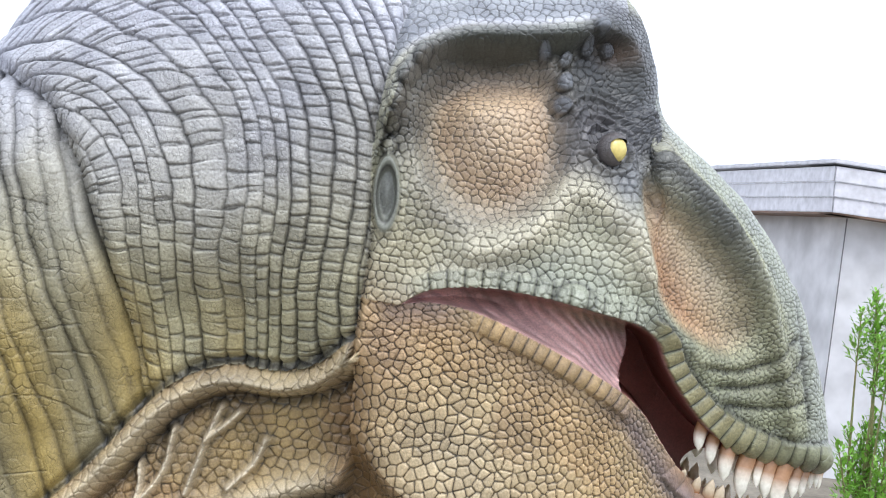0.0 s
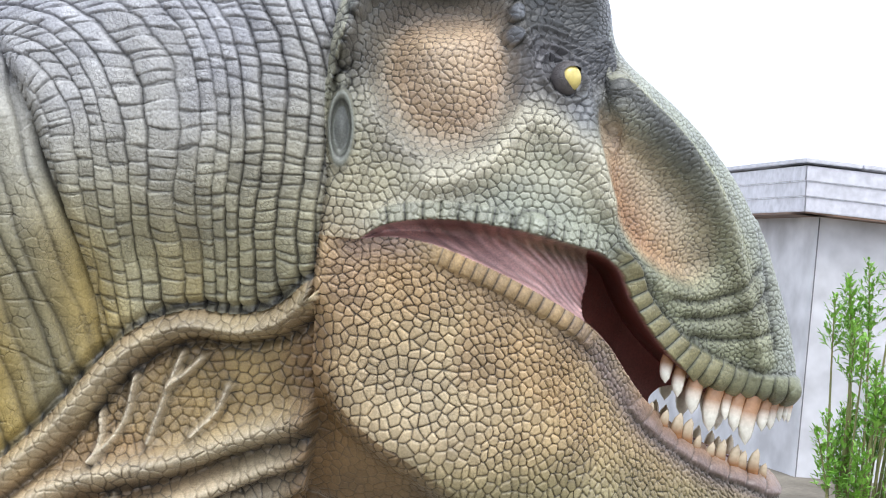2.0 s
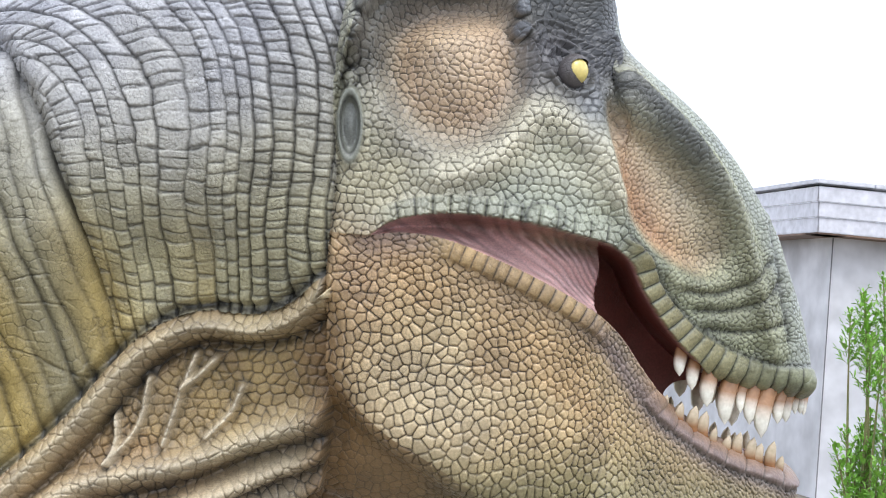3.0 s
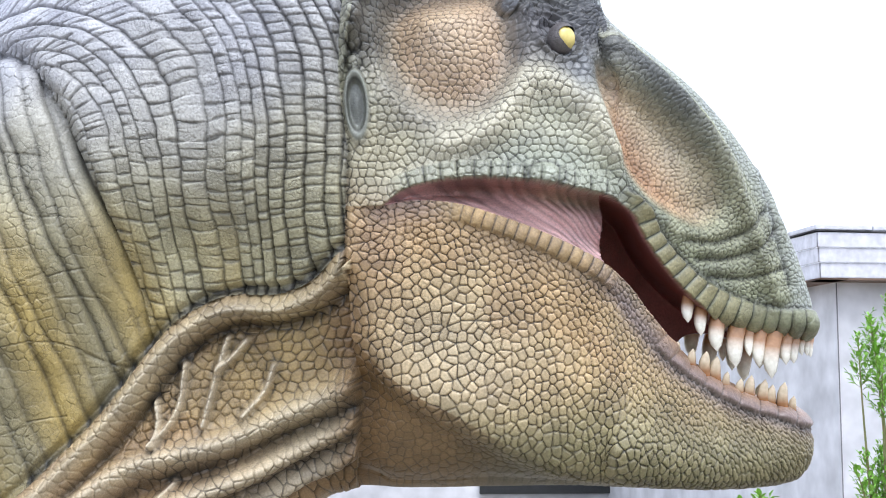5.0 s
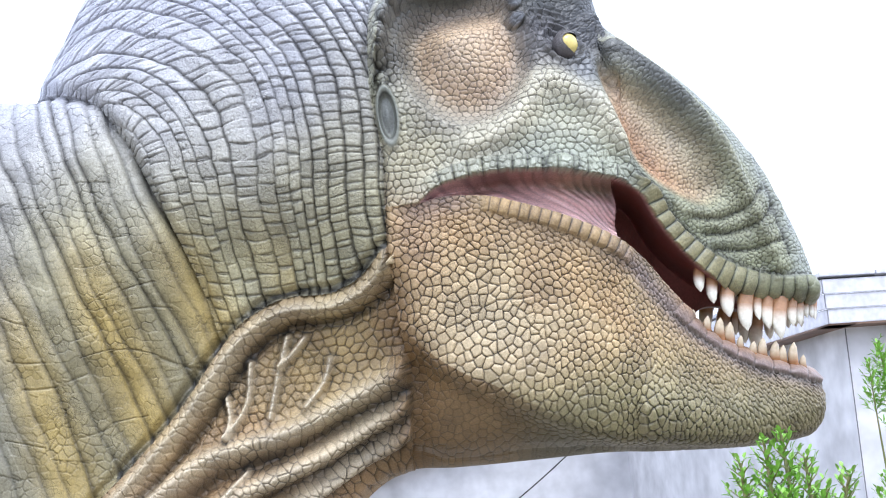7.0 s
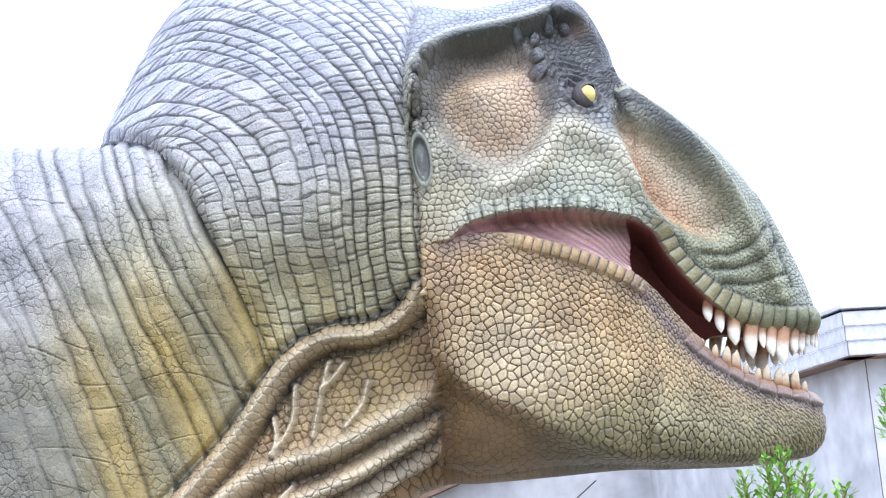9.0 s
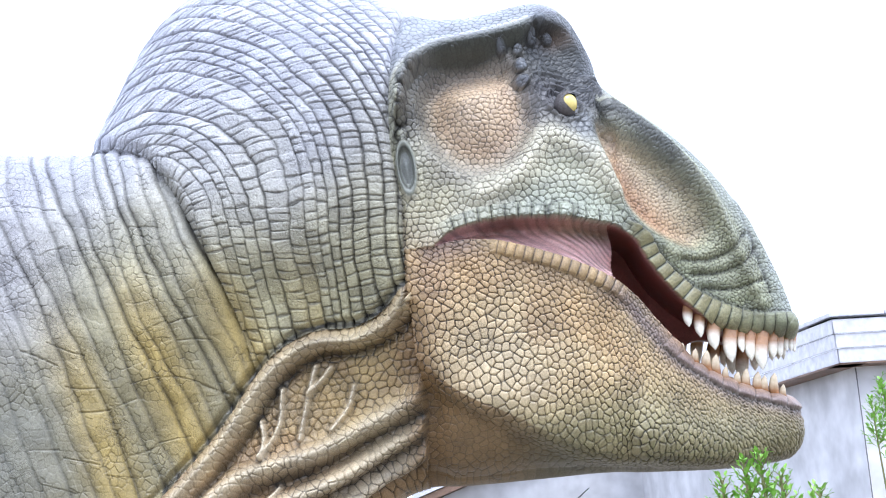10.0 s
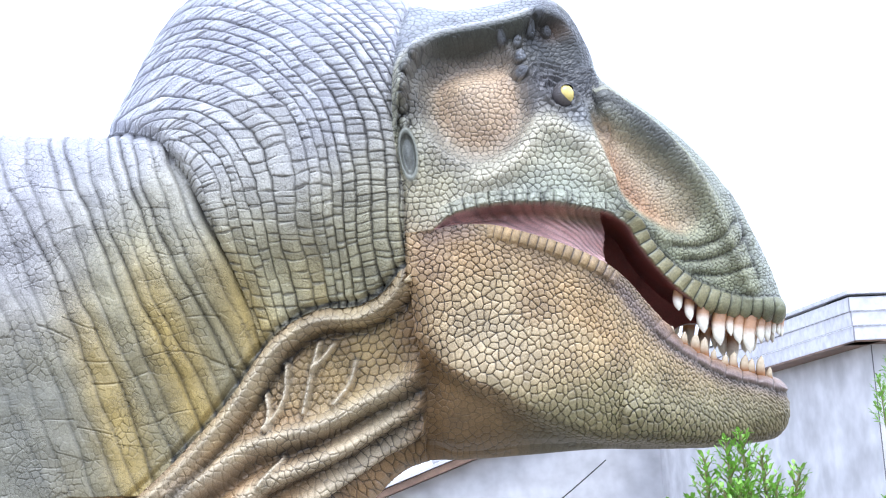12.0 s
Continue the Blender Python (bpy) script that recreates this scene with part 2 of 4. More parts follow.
def skin_net(h):
    """The body's surface as a mesh of squares about h across."""
    xs, ys, zs = np.arange(-4.8, 1.42, h), np.arange(-0.3, 2.1, h), np.arange(GROUND - 2 * h, 1.56, h)
    gx, gz = np.meshgrid(xs, zs, indexing="ij")
    H = half_width(gx, gz)
    m = mid_plane(xs)
    F = (np.abs(ys[None, :, None] - m[:, None, None]) - H[:, None, :]).astype(np.float32)
    # legs and feet that carry it
    k = int((-2.0 + 4.8) / h)
    bx, by, bz = xs[:k, None, None], ys[None, :, None], zs[None, None, :]
    for s in (-1, 1):
        y = 0.92 + s * 0.5
        for a, b, r0, r1 in (((-3.1, y, -0.4), (-2.7, y, -1.4), 0.55, 0.34), ((-2.7, y, -1.4), (-3.1, y, -2.3), 0.3, 0.16),
                             ((-3.1, y, -2.3), (-2.85, y, GROUND + 0.15), 0.17, 0.16), ((-3.0, y, GROUND + 0.08), (-2.3, y, GROUND + 0.08), 0.16, 0.1)):
            c = capsule(bx, by, bz, a, b, r0, r1)
            F[:k] = np.minimum(F[:k], c)
    neg = F < 0
    n = np.array(F.shape)
    part_of = lambda A, o: A[o[0]:n[0] - 1 + o[0], o[1]:n[1] - 1 + o[1], o[2]:n[2] - 1 + o[2]]
    corner = [(i, j, l) for i in (0, 1) for j in (0, 1) for l in (0, 1)]
    some, every = part_of(neg, (0, 0, 0)).copy(), part_of(neg, (0, 0, 0)).copy()
    for o in corner[1:]:
        some |= part_of(neg, o)
        every &= part_of(neg, o)
    used = some & ~every
    index = np.full(used.shape, -1, np.int32)
    index[used] = np.arange(used.sum())
    cell = np.argwhere(used)
    value = {o: F[tuple((cell + o).T)] for o in corner}
    acc, cnt = np.zeros((len(cell), 3)), np.zeros(len(cell))
    for a in corner:
        for ax in range(3):
            if a[ax] == 0:
                b = tuple(v + (i == ax) for i, v in enumerate(a))
                fa, fb = value[a], value[b]
                c = (fa < 0) != (fb < 0)
                t = (fa[c] / (fa[c] - fb[c]))[:, None]
                acc[c] += np.array(a) * (1 - t) + np.array(b) * t
                cnt[c] += 1
    verts = (cell + acc / cnt[:, None]) * h + np.array([xs[0], ys[0], zs[0]])
    faces = []
    for ax in range(3):
        o = [0, 0, 0]
        o[ax] = 1
        core = tuple(slice(1, n[i] - 1) if i != ax else slice(0, n[i] - 1) for i in range(3))
        nxt = tuple(slice(1, n[i] - 1) if i != ax else slice(1, n[i]) for i in range(3))
        a, b = neg[core], neg[nxt]
        for flip in (0, 1):
            e = np.argwhere((a & ~b) if flip == 0 else (~a & b))
            for i in range(3):
                if i != ax:
                    e[:, i] += 1
            u, w = [i for i in range(3) if i != ax]
            du, dw = np.eye(3, dtype=int)[u], np.eye(3, dtype=int)[w]
            q = [e - du - dw, e - dw, e, e - du]
            q = np.stack([index[tuple(p.T)] for p in q], 1)
            if (flip == 1) ^ (ax == 1):
                q = q[:, ::-1]
            faces.append(q)
    f = np.vstack(faces)
    return verts, f[(f >= 0).all(1)]


def relax(v, f, rounds, keep=None):
    for _ in range(rounds):
        s, c = np.zeros_like(v), np.zeros(len(v))
        for i in range(4):
            for j in ((i + 1) % 4,):
                for a, b in ((f[:, i], f[:, j]), (f[:, j], f[:, i])):
                    for k in range(3):
                        s[:, k] += np.bincount(a, v[b, k], len(v))
                    c += np.bincount(a, minlength=len(v))
        w = v + 0.5 * (s / np.maximum(c, 1)[:, None] - v)
        v = w if keep is None else np.where(keep[:, None], v, w)
    return v


def halve(v, f):
    """Every square becomes four."""
    e = np.sort(np.stack([f, np.roll(f, -1, 1)], -1).reshape(-1, 2), 1)
    key, inv = np.unique(e[:, 0] * len(v) + e[:, 1], return_inverse=True)
    a, b = key // len(v), key % len(v)
    n = len(v)
    mids = n + inv.reshape(-1, 4)
    ctr = n + len(key) + np.arange(len(f))
    vv = np.vstack([v, (v[a] + v[b]) / 2, v[f].mean(1)])
    ff = np.concatenate([np.stack([f[:, i], mids[:, i], ctr, mids[:, i - 1]], 1) for i in range(4)])
    return vv, ff


def border(f, n):
    """Points on the open edge of a piece of surface."""
    e = np.sort(np.stack([f, np.roll(f, -1, 1)], -1).reshape(-1, 2), 1)
    key, c = np.unique(e[:, 0] * n + e[:, 1], return_counts=True)
    k = key[c == 1]
    out = np.zeros(n, bool)
    out[k // n] = out[k % n] = True
    return out


def compact(v, f):
    u, inv = np.unique(f, return_inverse=True)
    return v[u], inv.reshape(f.shape)


def normals(v, f):
    n = np.cross(v[f[:, 2]] - v[f[:, 0]], v[f[:, 3]] - v[f[:, 1]])
    out = np.zeros_like(v)
    for i in range(4):
        for k in range(3):
            out[:, k] += np.bincount(f[:, i], n[:, k], len(v))
    return out / np.maximum(np.linalg.norm(out, axis=1), 1e-12)[:, None]


def hashed(i, j, k):
    h = np.sin(i * 127.1 + j * 311.7 + k * 74.7) * 43758.5453
    return h - np.floor(h)


def cells(u, v, seed, jitter=0.85, on=None):
    """Irregular scales: distance to the nearest joint (0 on it, about 0.5 amid a scale) and a random number for each."""
    if on is not None:
        edge, rnd = np.ones(u.shape), np.zeros(u.shape)
        edge[on], rnd[on] = cells(u[on], v[on], seed, jitter)
        return edge, rnd
    iu, iv = np.floor(u), np.floor(v)
    f1, f2 = np.full(u.shape, 9.0), np.full(u.shape, 9.0)
    rnd = np.zeros(u.shape)
    for di in (-1, 0, 1):
        for dj in (-1, 0, 1):
            a, b = iu + di, iv + dj
            px = a + 0.5 + jitter * (hashed(a, b, seed) - 0.5) + 0.5 * (b % 2)  - 0.25
            py = b + 0.5 + jitter * (hashed(a, b, seed + 7) - 0.5)
            d = np.hypot(u - px, v - py)
            near = d < f1
            f2 = np.where(near, f1, np.minimum(f2, d))
            rnd = np.where(near, hashed(a, b, seed + 13), rnd)
            f1 = np.where(near, d, f1)
    return f2 - f1, rnd


def bricks(u, v, seed, ragged=0.35):
    """Scales in columns: u counts columns, v counts rows along them."""
    c = np.floor(u)
    r = hashed(c, 3.0, seed)
    w = v * (0.75 + 0.6 * r) + 7 * r
    row = np.floor(w)
    fr = w - row
    cut = ragged * (hashed(c, row, seed + 1) - 0.5)
    cut1 = ragged * (hashed(c, row + 1, seed + 1) - 0.5)
    tilt = 0.5 * (hashed(c, row, seed + 2) - 0.5)
    fu = u - c
    lo, hi = cut + tilt * (fu - 0.5) * 0.5, 1 + cut1 + tilt * (fu - 0.5) * 0.3
    edge_v = np.minimum(np.abs(fr - lo), np.abs(fr - hi))
    edge_u = np.minimum(fu, 1 - fu)
    k = row - (fr < lo) + (fr > hi)
    return edge_u, edge_v, hashed(c, k, seed + 5)


def wobble(x, z, scale, seed):
    """Smooth waves that bend the rows."""
    return (np.sin(x * scale + 1.7 * seed + 1.3 * np.sin(z * scale * 0.7 + seed)) + np.sin(z * scale * 1.3 + 2.1 * seed + np.sin(x * scale * 0.9))) * 0.5


def line(points):
    return spline(points, 5)


# creases and ridges of the sculpture, in side view
SEAM = line([(-1.66, 0.72), (-1.45, 0.63), (-1.28, 0.52), (-1.1, 0.2), (-0.95, -0.15), (-0.88, -0.43)])
NAPE = line([(-0.16, 1.2), (-0.22, 0.95), (-0.26, 0.7), (-0.275, 0.45), (-0.25, 0.22), (-0.26, 0.0), (-0.27, -0.16)])
THROAT = line([(-1.45, -1.02), (-1.28, -0.87), (-1.04, -0.63), (-0.88, -0.43), (-0.78, -0.33), (-0.64, -0.265), (-0.47, -0.262), (-0.34, -0.215), (-0.26, -0.14)])
CORDS = [line([(-1.3, -0.98), (-1.14, -0.88), (-0.96, -0.77), (-0.68, -0.7), (-0.47, -0.61), (-0.3, -0.54), (-0.2, -0.5)]),
         line([(-1.0, -0.98), (-0.87, -0.91), (-0.59, -0.8), (-0.38, -0.69), (-0.25, -0.62)]),
         line([(-0.75, -1.02), (-0.5, -0.87), (-0.26, -0.73)])]
VEINS = [line([(-0.79, -0.44), (-0.81, -0.58), (-0.89, -0.70)]), line([(-0.885, -0.56), (-0.875, -0.62), (-0.89, -0.70)]),
         line([(-0.65, -0.36), (-0.69, -0.49), (-0.73, -0.64)]), line([(-0.59, -0.37), (-0.635, -0.42), (-0.68, -0.46)]),
         line([(-0.50, -0.45), (-0.53, -0.53), (-0.6, -0.61)]), line([(-0.83, -0.82), (-0.92, -0.93)])]
JAW_CREASE = line([(-0.265, -0.15), (-0.245, -0.35), (-0.205, -0.5), (-0.22, -0.7), (-0.24, -0.88)])
JAW_KEEL = line([(-0.2, -0.40), (-0.05, -0.52), (0.1, -0.6), (0.27, -0.69), (0.48, -0.765), (0.9, -0.8), (1.2, -0.79)])
BROW = line([(-0.235, 0.61), (-0.21, 0.715), (-0.155, 0.80), (-0.05, 0.862), (0.11, 0.887), (0.25, 0.91), (0.38, 0.94), (0.46, 0.915), (0.50, 0.83), (0.515, 0.75)])
JUGAL = line([(0.06, 0.22), (0.16, 0.25), (0.24, 0.31), (0.32, 0.42), (0.4, 0.415), (0.5, 0.34), (0.58, 0.22)])
FENESTRA = spline([(0.535, 0.49), (0.63, 0.45), (0.76, 0.36), (0.9, 0.2), (0.95, 0.05), (0.88, -0.02), (0.76, 0.02), (0.66, 0.1), (0.58, 0.24)], 5, True)
NASAL = line([(0.52, 0.68), (0.6, 0.56), (0.72, 0.46), (0.86, 0.32), (0.98, 0.13), (1.06, -0.06), (1.12, -0.24)])
FLAP = line([(0.535, 0.07), (0.55, 0.0), (0.54, -0.08), (0.545, -0.16)])
WRINKLES = [line([(0.82, -0.06), (0.92, -0.065), (1.02, -0.03), (1.09, 0.04)]), line([(0.86, -0.12), (0.97, -0.115), (1.07, -0.08), (1.13, -0.02)]),
            line([(0.9, -0.175), (1.02, -0.18), (1.14, -0.15)]), line([(1.1, 0.16), (1.12, 0.0), (1.17, -0.2)])]
FOLDS = (-2.30, -2.19, -2.09, -2.0, -1.9, -1.81, -1.715, -1.63, -1.545, -1.465, -1.39, -1.32, -1.25, -1.175, -1.1, -1.02, -0.95)
EYE = (0.415, 0.58)
# paint; GREY is lightened to hold the sky's sheen on upper surfaces
GREY, OLIVE, YELLOW = (0.455, 0.465, 0.525), (0.39, 0.365, 0.235), (0.44, 0.32, 0.09)
TAN, OCHRE, PALE_TAN, BROWN = (0.48, 0.35, 0.19), (0.51, 0.37, 0.195), (0.64, 0.545, 0.37), (0.17, 0.125, 0.06)
CREAM, SAGE, ORANGE, PEACH = (0.67, 0.625, 0.475), (0.33, 0.35, 0.27), (0.46, 0.25, 0.13), (0.62, 0.47, 0.31)
SLATE, PINK, MAROON = (0.062, 0.065, 0.073), (0.68, 0.43, 0.41), (0.19, 0.06, 0.05)


def sculpt(v, n):
    """The relief and the paint of the near side: how far each point moves out, how far it sinks towards the middle, and its colour."""
    x, z = v[:, 0], v[:, 2]
    out, sink = np.zeros(len(v)), np.zeros(len(v))
    col = np.empty((len(v), 3))
    wash_and_shade = np.zeros(len(v))          # dark glaze in the joints, plus shade painted into folds, creases and gaps
    tint = np.zeros(len(v))          # scales that came out lighter or darker

    def lay(colour, amount):
        a = np.clip(amount, 0, 1)[:, None]
        col[:] = col * (1 - a) + np.array(colour) * a

    dseam, _, sseam = to_curve(x, z, SEAM)
    dnape, anape, snape = to_curve(x, z, NAPE)
    dthr, athr, sthr = to_curve(x, z, THROAT)
    left_of_nape = (snape < 0) & (x < 0.0)
    under_throat = ((sthr < 0) & (x < -0.24)) | ((z < -0.95) & (x < -0.3))
    head = ~left_of_nape & ~under_throat & (x > -0.3)
    head |= (x > -0.26) & (z < -0.15) & (x > np.interp(-z, -JAW_CREASE[:, 1], JAW_CREASE[:, 0]))
    throat = under_throat & ~head
    throat |= (dthr < 0.042) & ~head & (x > -1.5)
    columns = ~head & ~throat & (sseam > 0)
    folds = ~head & ~throat & ~columns
    jaw_side = head & (z < np.interp(x, llip[:, 0], llip[:, 1]))
    in_mouth = inside(x, z, mouth)

    # ---- ground colours of the neck
    col[:] = GREY
    lay(OLIVE, step(0.85, -0.05, z + 0.14 * wobble(x, z, 3, 1) + 0.06 * wobble(z, x, 11, 2) - 0.25 * (x + 0.8)))
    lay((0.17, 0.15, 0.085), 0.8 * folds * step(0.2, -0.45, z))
    lay(YELLOW, 0.7 * step(0.15, -0.3, z + 0.1 * wobble(x, z, 5, 2)) * (folds | (x < -0.6)) * step(-1.95, -1.6, x) * (0.55 + 0.45 * np.sin(x * 17 + z * 6)))
    lay((0.38, 0.375, 0.40), 0.7 * step(-1.5, -1.9, x) * step(-0.5, 0.1, z))
    lay((0.20, 0.20, 0.165), 0.8 * step(-1.5, -1.85, x) * step(-0.1, -0.55, z))

    # ---- long folds over the shoulder
    s = x - 0.4 * (0.25 - z) + 0.025 * wobble(x, z, 3.5, 3) + 0.006 * wobble(x, z, 19, 5)
    fold_h = np.zeros(len(v))
    fold_w = np.zeros(len(v))
    for i, a in enumerate(FOLDS):
        e = s - a - 0.012 * np.sin(5 * z + 2 * i)
        amp = (0.68 + 0.32 * np.sin(1.9 * i + 2.3 * z)) * (0.8 if i % 3 else 1.0) * float(step(-2.5, -1.6, np.array(a)))
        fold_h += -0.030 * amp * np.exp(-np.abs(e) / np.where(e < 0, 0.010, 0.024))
        # each fold's crease is darkened with painted shade
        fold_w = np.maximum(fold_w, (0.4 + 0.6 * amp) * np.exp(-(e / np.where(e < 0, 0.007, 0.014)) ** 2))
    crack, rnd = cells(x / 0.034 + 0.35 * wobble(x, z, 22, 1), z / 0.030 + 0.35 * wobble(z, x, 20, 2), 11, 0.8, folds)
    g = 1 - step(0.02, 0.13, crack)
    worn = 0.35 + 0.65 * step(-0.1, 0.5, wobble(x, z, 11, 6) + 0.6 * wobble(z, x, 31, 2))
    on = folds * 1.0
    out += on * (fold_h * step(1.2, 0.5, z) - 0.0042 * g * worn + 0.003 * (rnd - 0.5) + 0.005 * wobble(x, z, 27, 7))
    wash_and_shade += on * (0.62 * fold_w + 0.22 * g * worn)
    tint += on * 0.10 * (rnd - 0.5)
    # a few cross creases break the folds up
    fu, fv, fr = bricks((s + 3) / 0.135, z / 0.21 + 0.35 * wobble(x, z, 8, 4), 33, 0.9)
    cross = bell(fv * 0.21, 0.0045) * (fr > 0.6) * folds
    out -= 0.006 * cross
    out += folds * 0.005 * (fr - 0.5)
    wash_and_shade += 0.22 * cross

    # ---- columns of plates on the neck and hump
    cx, cz = -1.3, 0.25
    lean = 0.42 * (1 - step(-1.25, -0.35, x))
    ang = np.arctan2(np.maximum(z - cz, 0), x - cx)
    r = np.where(z > cz, np.hypot(x - cx, z - cz), x - cx - lean * (cz - z))
    along = np.where(z > cz, cz + ang * np.maximum(r, 0.3) * 0.9, z)
    u = np.where(r < 0.7, r / 0.066, 0.7 / 0.066 + (r - 0.7) / 0.050) + 0.35 * wobble(x, z, 5, 4) + 0.14 * wobble(x, z, 15, 6) + 0.05 * wobble(x, z, 45, 3) + 0.3 * np.sin(r * 17)
    upper = step(0.35, 0.9, z)
    near_head = step(0.40, 0.16, dnape + 0.03 * wobble(x, z, 14, 2))
    w = along / np.where(np.floor(u) < 10, 0.045, 0.038) + 0.3 * wobble(x, z, 9, 5) + 0.15 * wobble(x, z, 31, 2)
    eu, ev, rnd = bricks(u, w, 21, 0.6)
    wide = np.floor(u) < 10
    eu, ev = eu * np.where(wide, 0.064, 0.050), ev * np.where(wide, 0.048, 0.040)
    ev = np.abs(ev + 0.004 * wobble(x, z, 60, 4) * (1 - near_head))
    faint = hashed(np.floor(u), np.floor(w), 4) < 0.12
    strong = 0.55 + 0.45 * hashed(np.floor(u + 0.5), 2.0, 9)
    gu, gv = bell(eu, 0.0046) * np.where(near_head > 0.5, 1.0, strong) * (0.45 + 0.55 * step(0.2, 0.5, r)), bell(ev, 0.0042) * np.where(faint, 0.3, 1.0)
    on = columns * 1.0
    roll = np.sqrt(np.clip(1 - (1 - np.clip(eu / 0.025, 0, 1)) ** 2, 0, 1))
    fine, fr = cells(x / 0.019 + 0.7 * wobble(x, z, 40, 2), z / 0.013 + 0.5 * wobble(z, x, 35, 2), 5, 1.0, columns)
    out += on * (-0.0080 * gu - 0.0060 * gv + (0.005 + 0.006 * near_head) * roll + 0.006 * (rnd - 0.5) - 0.0016 * (fine < 0.11) + 0.0016 * fr)
    out += on * 0.007 * np.sin(r * 2 * math.pi / 0.17 + 1.5 * wobble(x, z, 5, 3)) * (1 - near_head) * (1 - upper)
    wash_and_shade += on * np.maximum(0.62 * gu, 0.58 * gv) * (1 - 0.25 * upper) + on * 0.10 * (fine < 0.10)
    tint += on * 0.26 * (rnd - 0.5)
    # deep gathers at the bottom of the neck and along the seam
    gather = columns * step(-0.0, -0.3, z) * step(-1.0, -0.6, x)
    out += gather * 0.012 * (roll - 0.5)
    wash_and_shade += gather * 0.06
    out += -0.035 * bell(dseam, 0.03) * ~head * ~throat
    wash_and_shade += 0.35 * bell(dseam, 0.018) * ~head * ~throat

    # ---- throat with cords and veins
    dcr_far, _, _ = to_curve(x, z, JAW_CREASE, reach=0.3)
    tc, rnd = cells(x / 0.033 + 0.25 * wobble(x, z, 13, 2), z / 0.031 + 0.25 * wobble(z, x, 12, 4), 31, 0.75, throat)
    g = 1 - step(0.02, 0.15, tc)
    patchy = 0.35 + 0.65 * step(-0.5, 0.4, wobble(x, z, 10, 3) + 0.5 * wobble(z, x, 23, 1))
    on = throat * 1.0
    if on.any():
        lay((0.41, 0.30, 0.155), on)
        lay(YELLOW, on * 0.35 * (0.5 + 0.5 * wobble(x, z, 9, 8)))
        lay(ORANGE, on * 0.45 * step(-0.55, -0.9, z + 0.1 * wobble(x, z, 8, 3)))
        lay((0.27, 0.17, 0.08), on * 0.55 * step(-0.1, 0.6, wobble(x, z, 9, 5) + 0.6 * wobble(z, x, 21, 2)))
        out += on * (-0.0055 * g + 0.0035 * step(0.0, 0.4, tc) + 0.003 * (rnd - 0.5) - 0.04 * step(0.02, 0.16, dcr_far) * step(0.03, 0.07, dthr))
        wash_and_shade += on * 0.6 * g * step(-1.15, -0.75, x) * patchy * (1 - 0.6 * bell(dthr, 0.03))
        tint += on * 0.15 * (rnd - 0.5)
    out += (0.046 * np.exp(-(dthr / 0.024) ** 2) - 0.025 * bell(dthr - 0.062, 0.016)) * (x < -0.2) * (~head)
    # ridge: shade painted in along both sides, a painted highlight on top
    wash_and_shade += 0.8 * bell(dthr - 0.052, 0.014) * (columns | folds) * (x > -1.3)
    lay((0.56, 0.49, 0.35), 0.7 * bell(dthr, 0.034) * (x < -0.24))
    wash_and_shade += 0.65 * bell(dthr - 0.062, 0.022) * throat
    for i, c in enumerate(CORDS):
        d, a, side = to_curve(x, z, c, reach=0.25)
        out += throat * (0.075 - 0.015 * i) * np.exp(-(d / 0.043) ** 2) - throat * 0.05 * bell(d - 0.075, 0.03) * (side < 0)
        # highlight painted along the cord, shade painted below it
        lay((0.62, 0.54, 0.39), throat * 0.8 * bell(d + 0.004 * side, 0.042))
        wash_and_shade += throat * 0.7 * bell(d - 0.06, 0.025) * (side < 0)
    for c in VEINS:
        d, _, _ = to_curve(x, z, c, reach=0.25)
        out += throat * 0.042 * np.exp(-(d / 0.011) ** 2)
        lay((0.72, 0.63, 0.47), throat * 0.95 * bell(d, 0.012))
        wash_and_shade *= 1 - 0.9 * throat * bell(d, 0.011)
        wash_and_shade += throat * 0.3 * bell(d - 0.022, 0.007)
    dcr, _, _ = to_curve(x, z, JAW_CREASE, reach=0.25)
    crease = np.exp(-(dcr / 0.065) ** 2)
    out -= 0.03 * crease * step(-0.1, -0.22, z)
    # brown laid into the crease stands in for its shade
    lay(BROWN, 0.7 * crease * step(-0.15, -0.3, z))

    # ---- lower jaw
    j = jaw_side * 1.0
    dll, all_, _ = to_curve(x, z, llip)
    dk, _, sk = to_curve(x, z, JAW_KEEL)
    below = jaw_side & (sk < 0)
    front = step(0.35, 1.1, x)
    size = np.interp(x, (-0.25, 0.1, 0.5, 0.9, 1.25), (0.032, 0.031, 0.028, 0.024, 0.021)) * np.interp(dll, (0.0, 0.12, 0.25), (0.82, 0.92, 1.0))
    a = radians(-28)
    ju, jv = (x * math.cos(a) - (z + 0.4) * math.sin(a)), (x * math.sin(a) + (z + 0.4) * math.cos(a))
    jc, rnd = cells(ju / size + 0.18 * wobble(x, z, 14, 9), jv / size + 0.18 * wobble(z, x, 14, 3), 41, 0.72, jaw_side)
    g = 1 - step(0.025, 0.13, jc)
    soiled = 0.55 + 0.45 * step(-0.6, 0.3, wobble(x, z, 7, 5) + 0.6 * wobble(z, x, 19, 3))
    dome = step(0.0, 0.35, jc)
    flat = np.where(below, step(0.16, 0.0, dk) * 0.6 + 0.35, 1.0)
    lay(OCHRE, j)
    lay(PALE_TAN, j * 0.62 * bell(np.hypot(x - 0.1, (z + 0.42) * 1.2), 0.3))
    lay(TAN, j * 0.6 * front)
    lay((0.50, 0.33, 0.21), j * 0.6 * bell(np.hypot((x + 0.16) * 1.3, z + 0.08), 0.16))
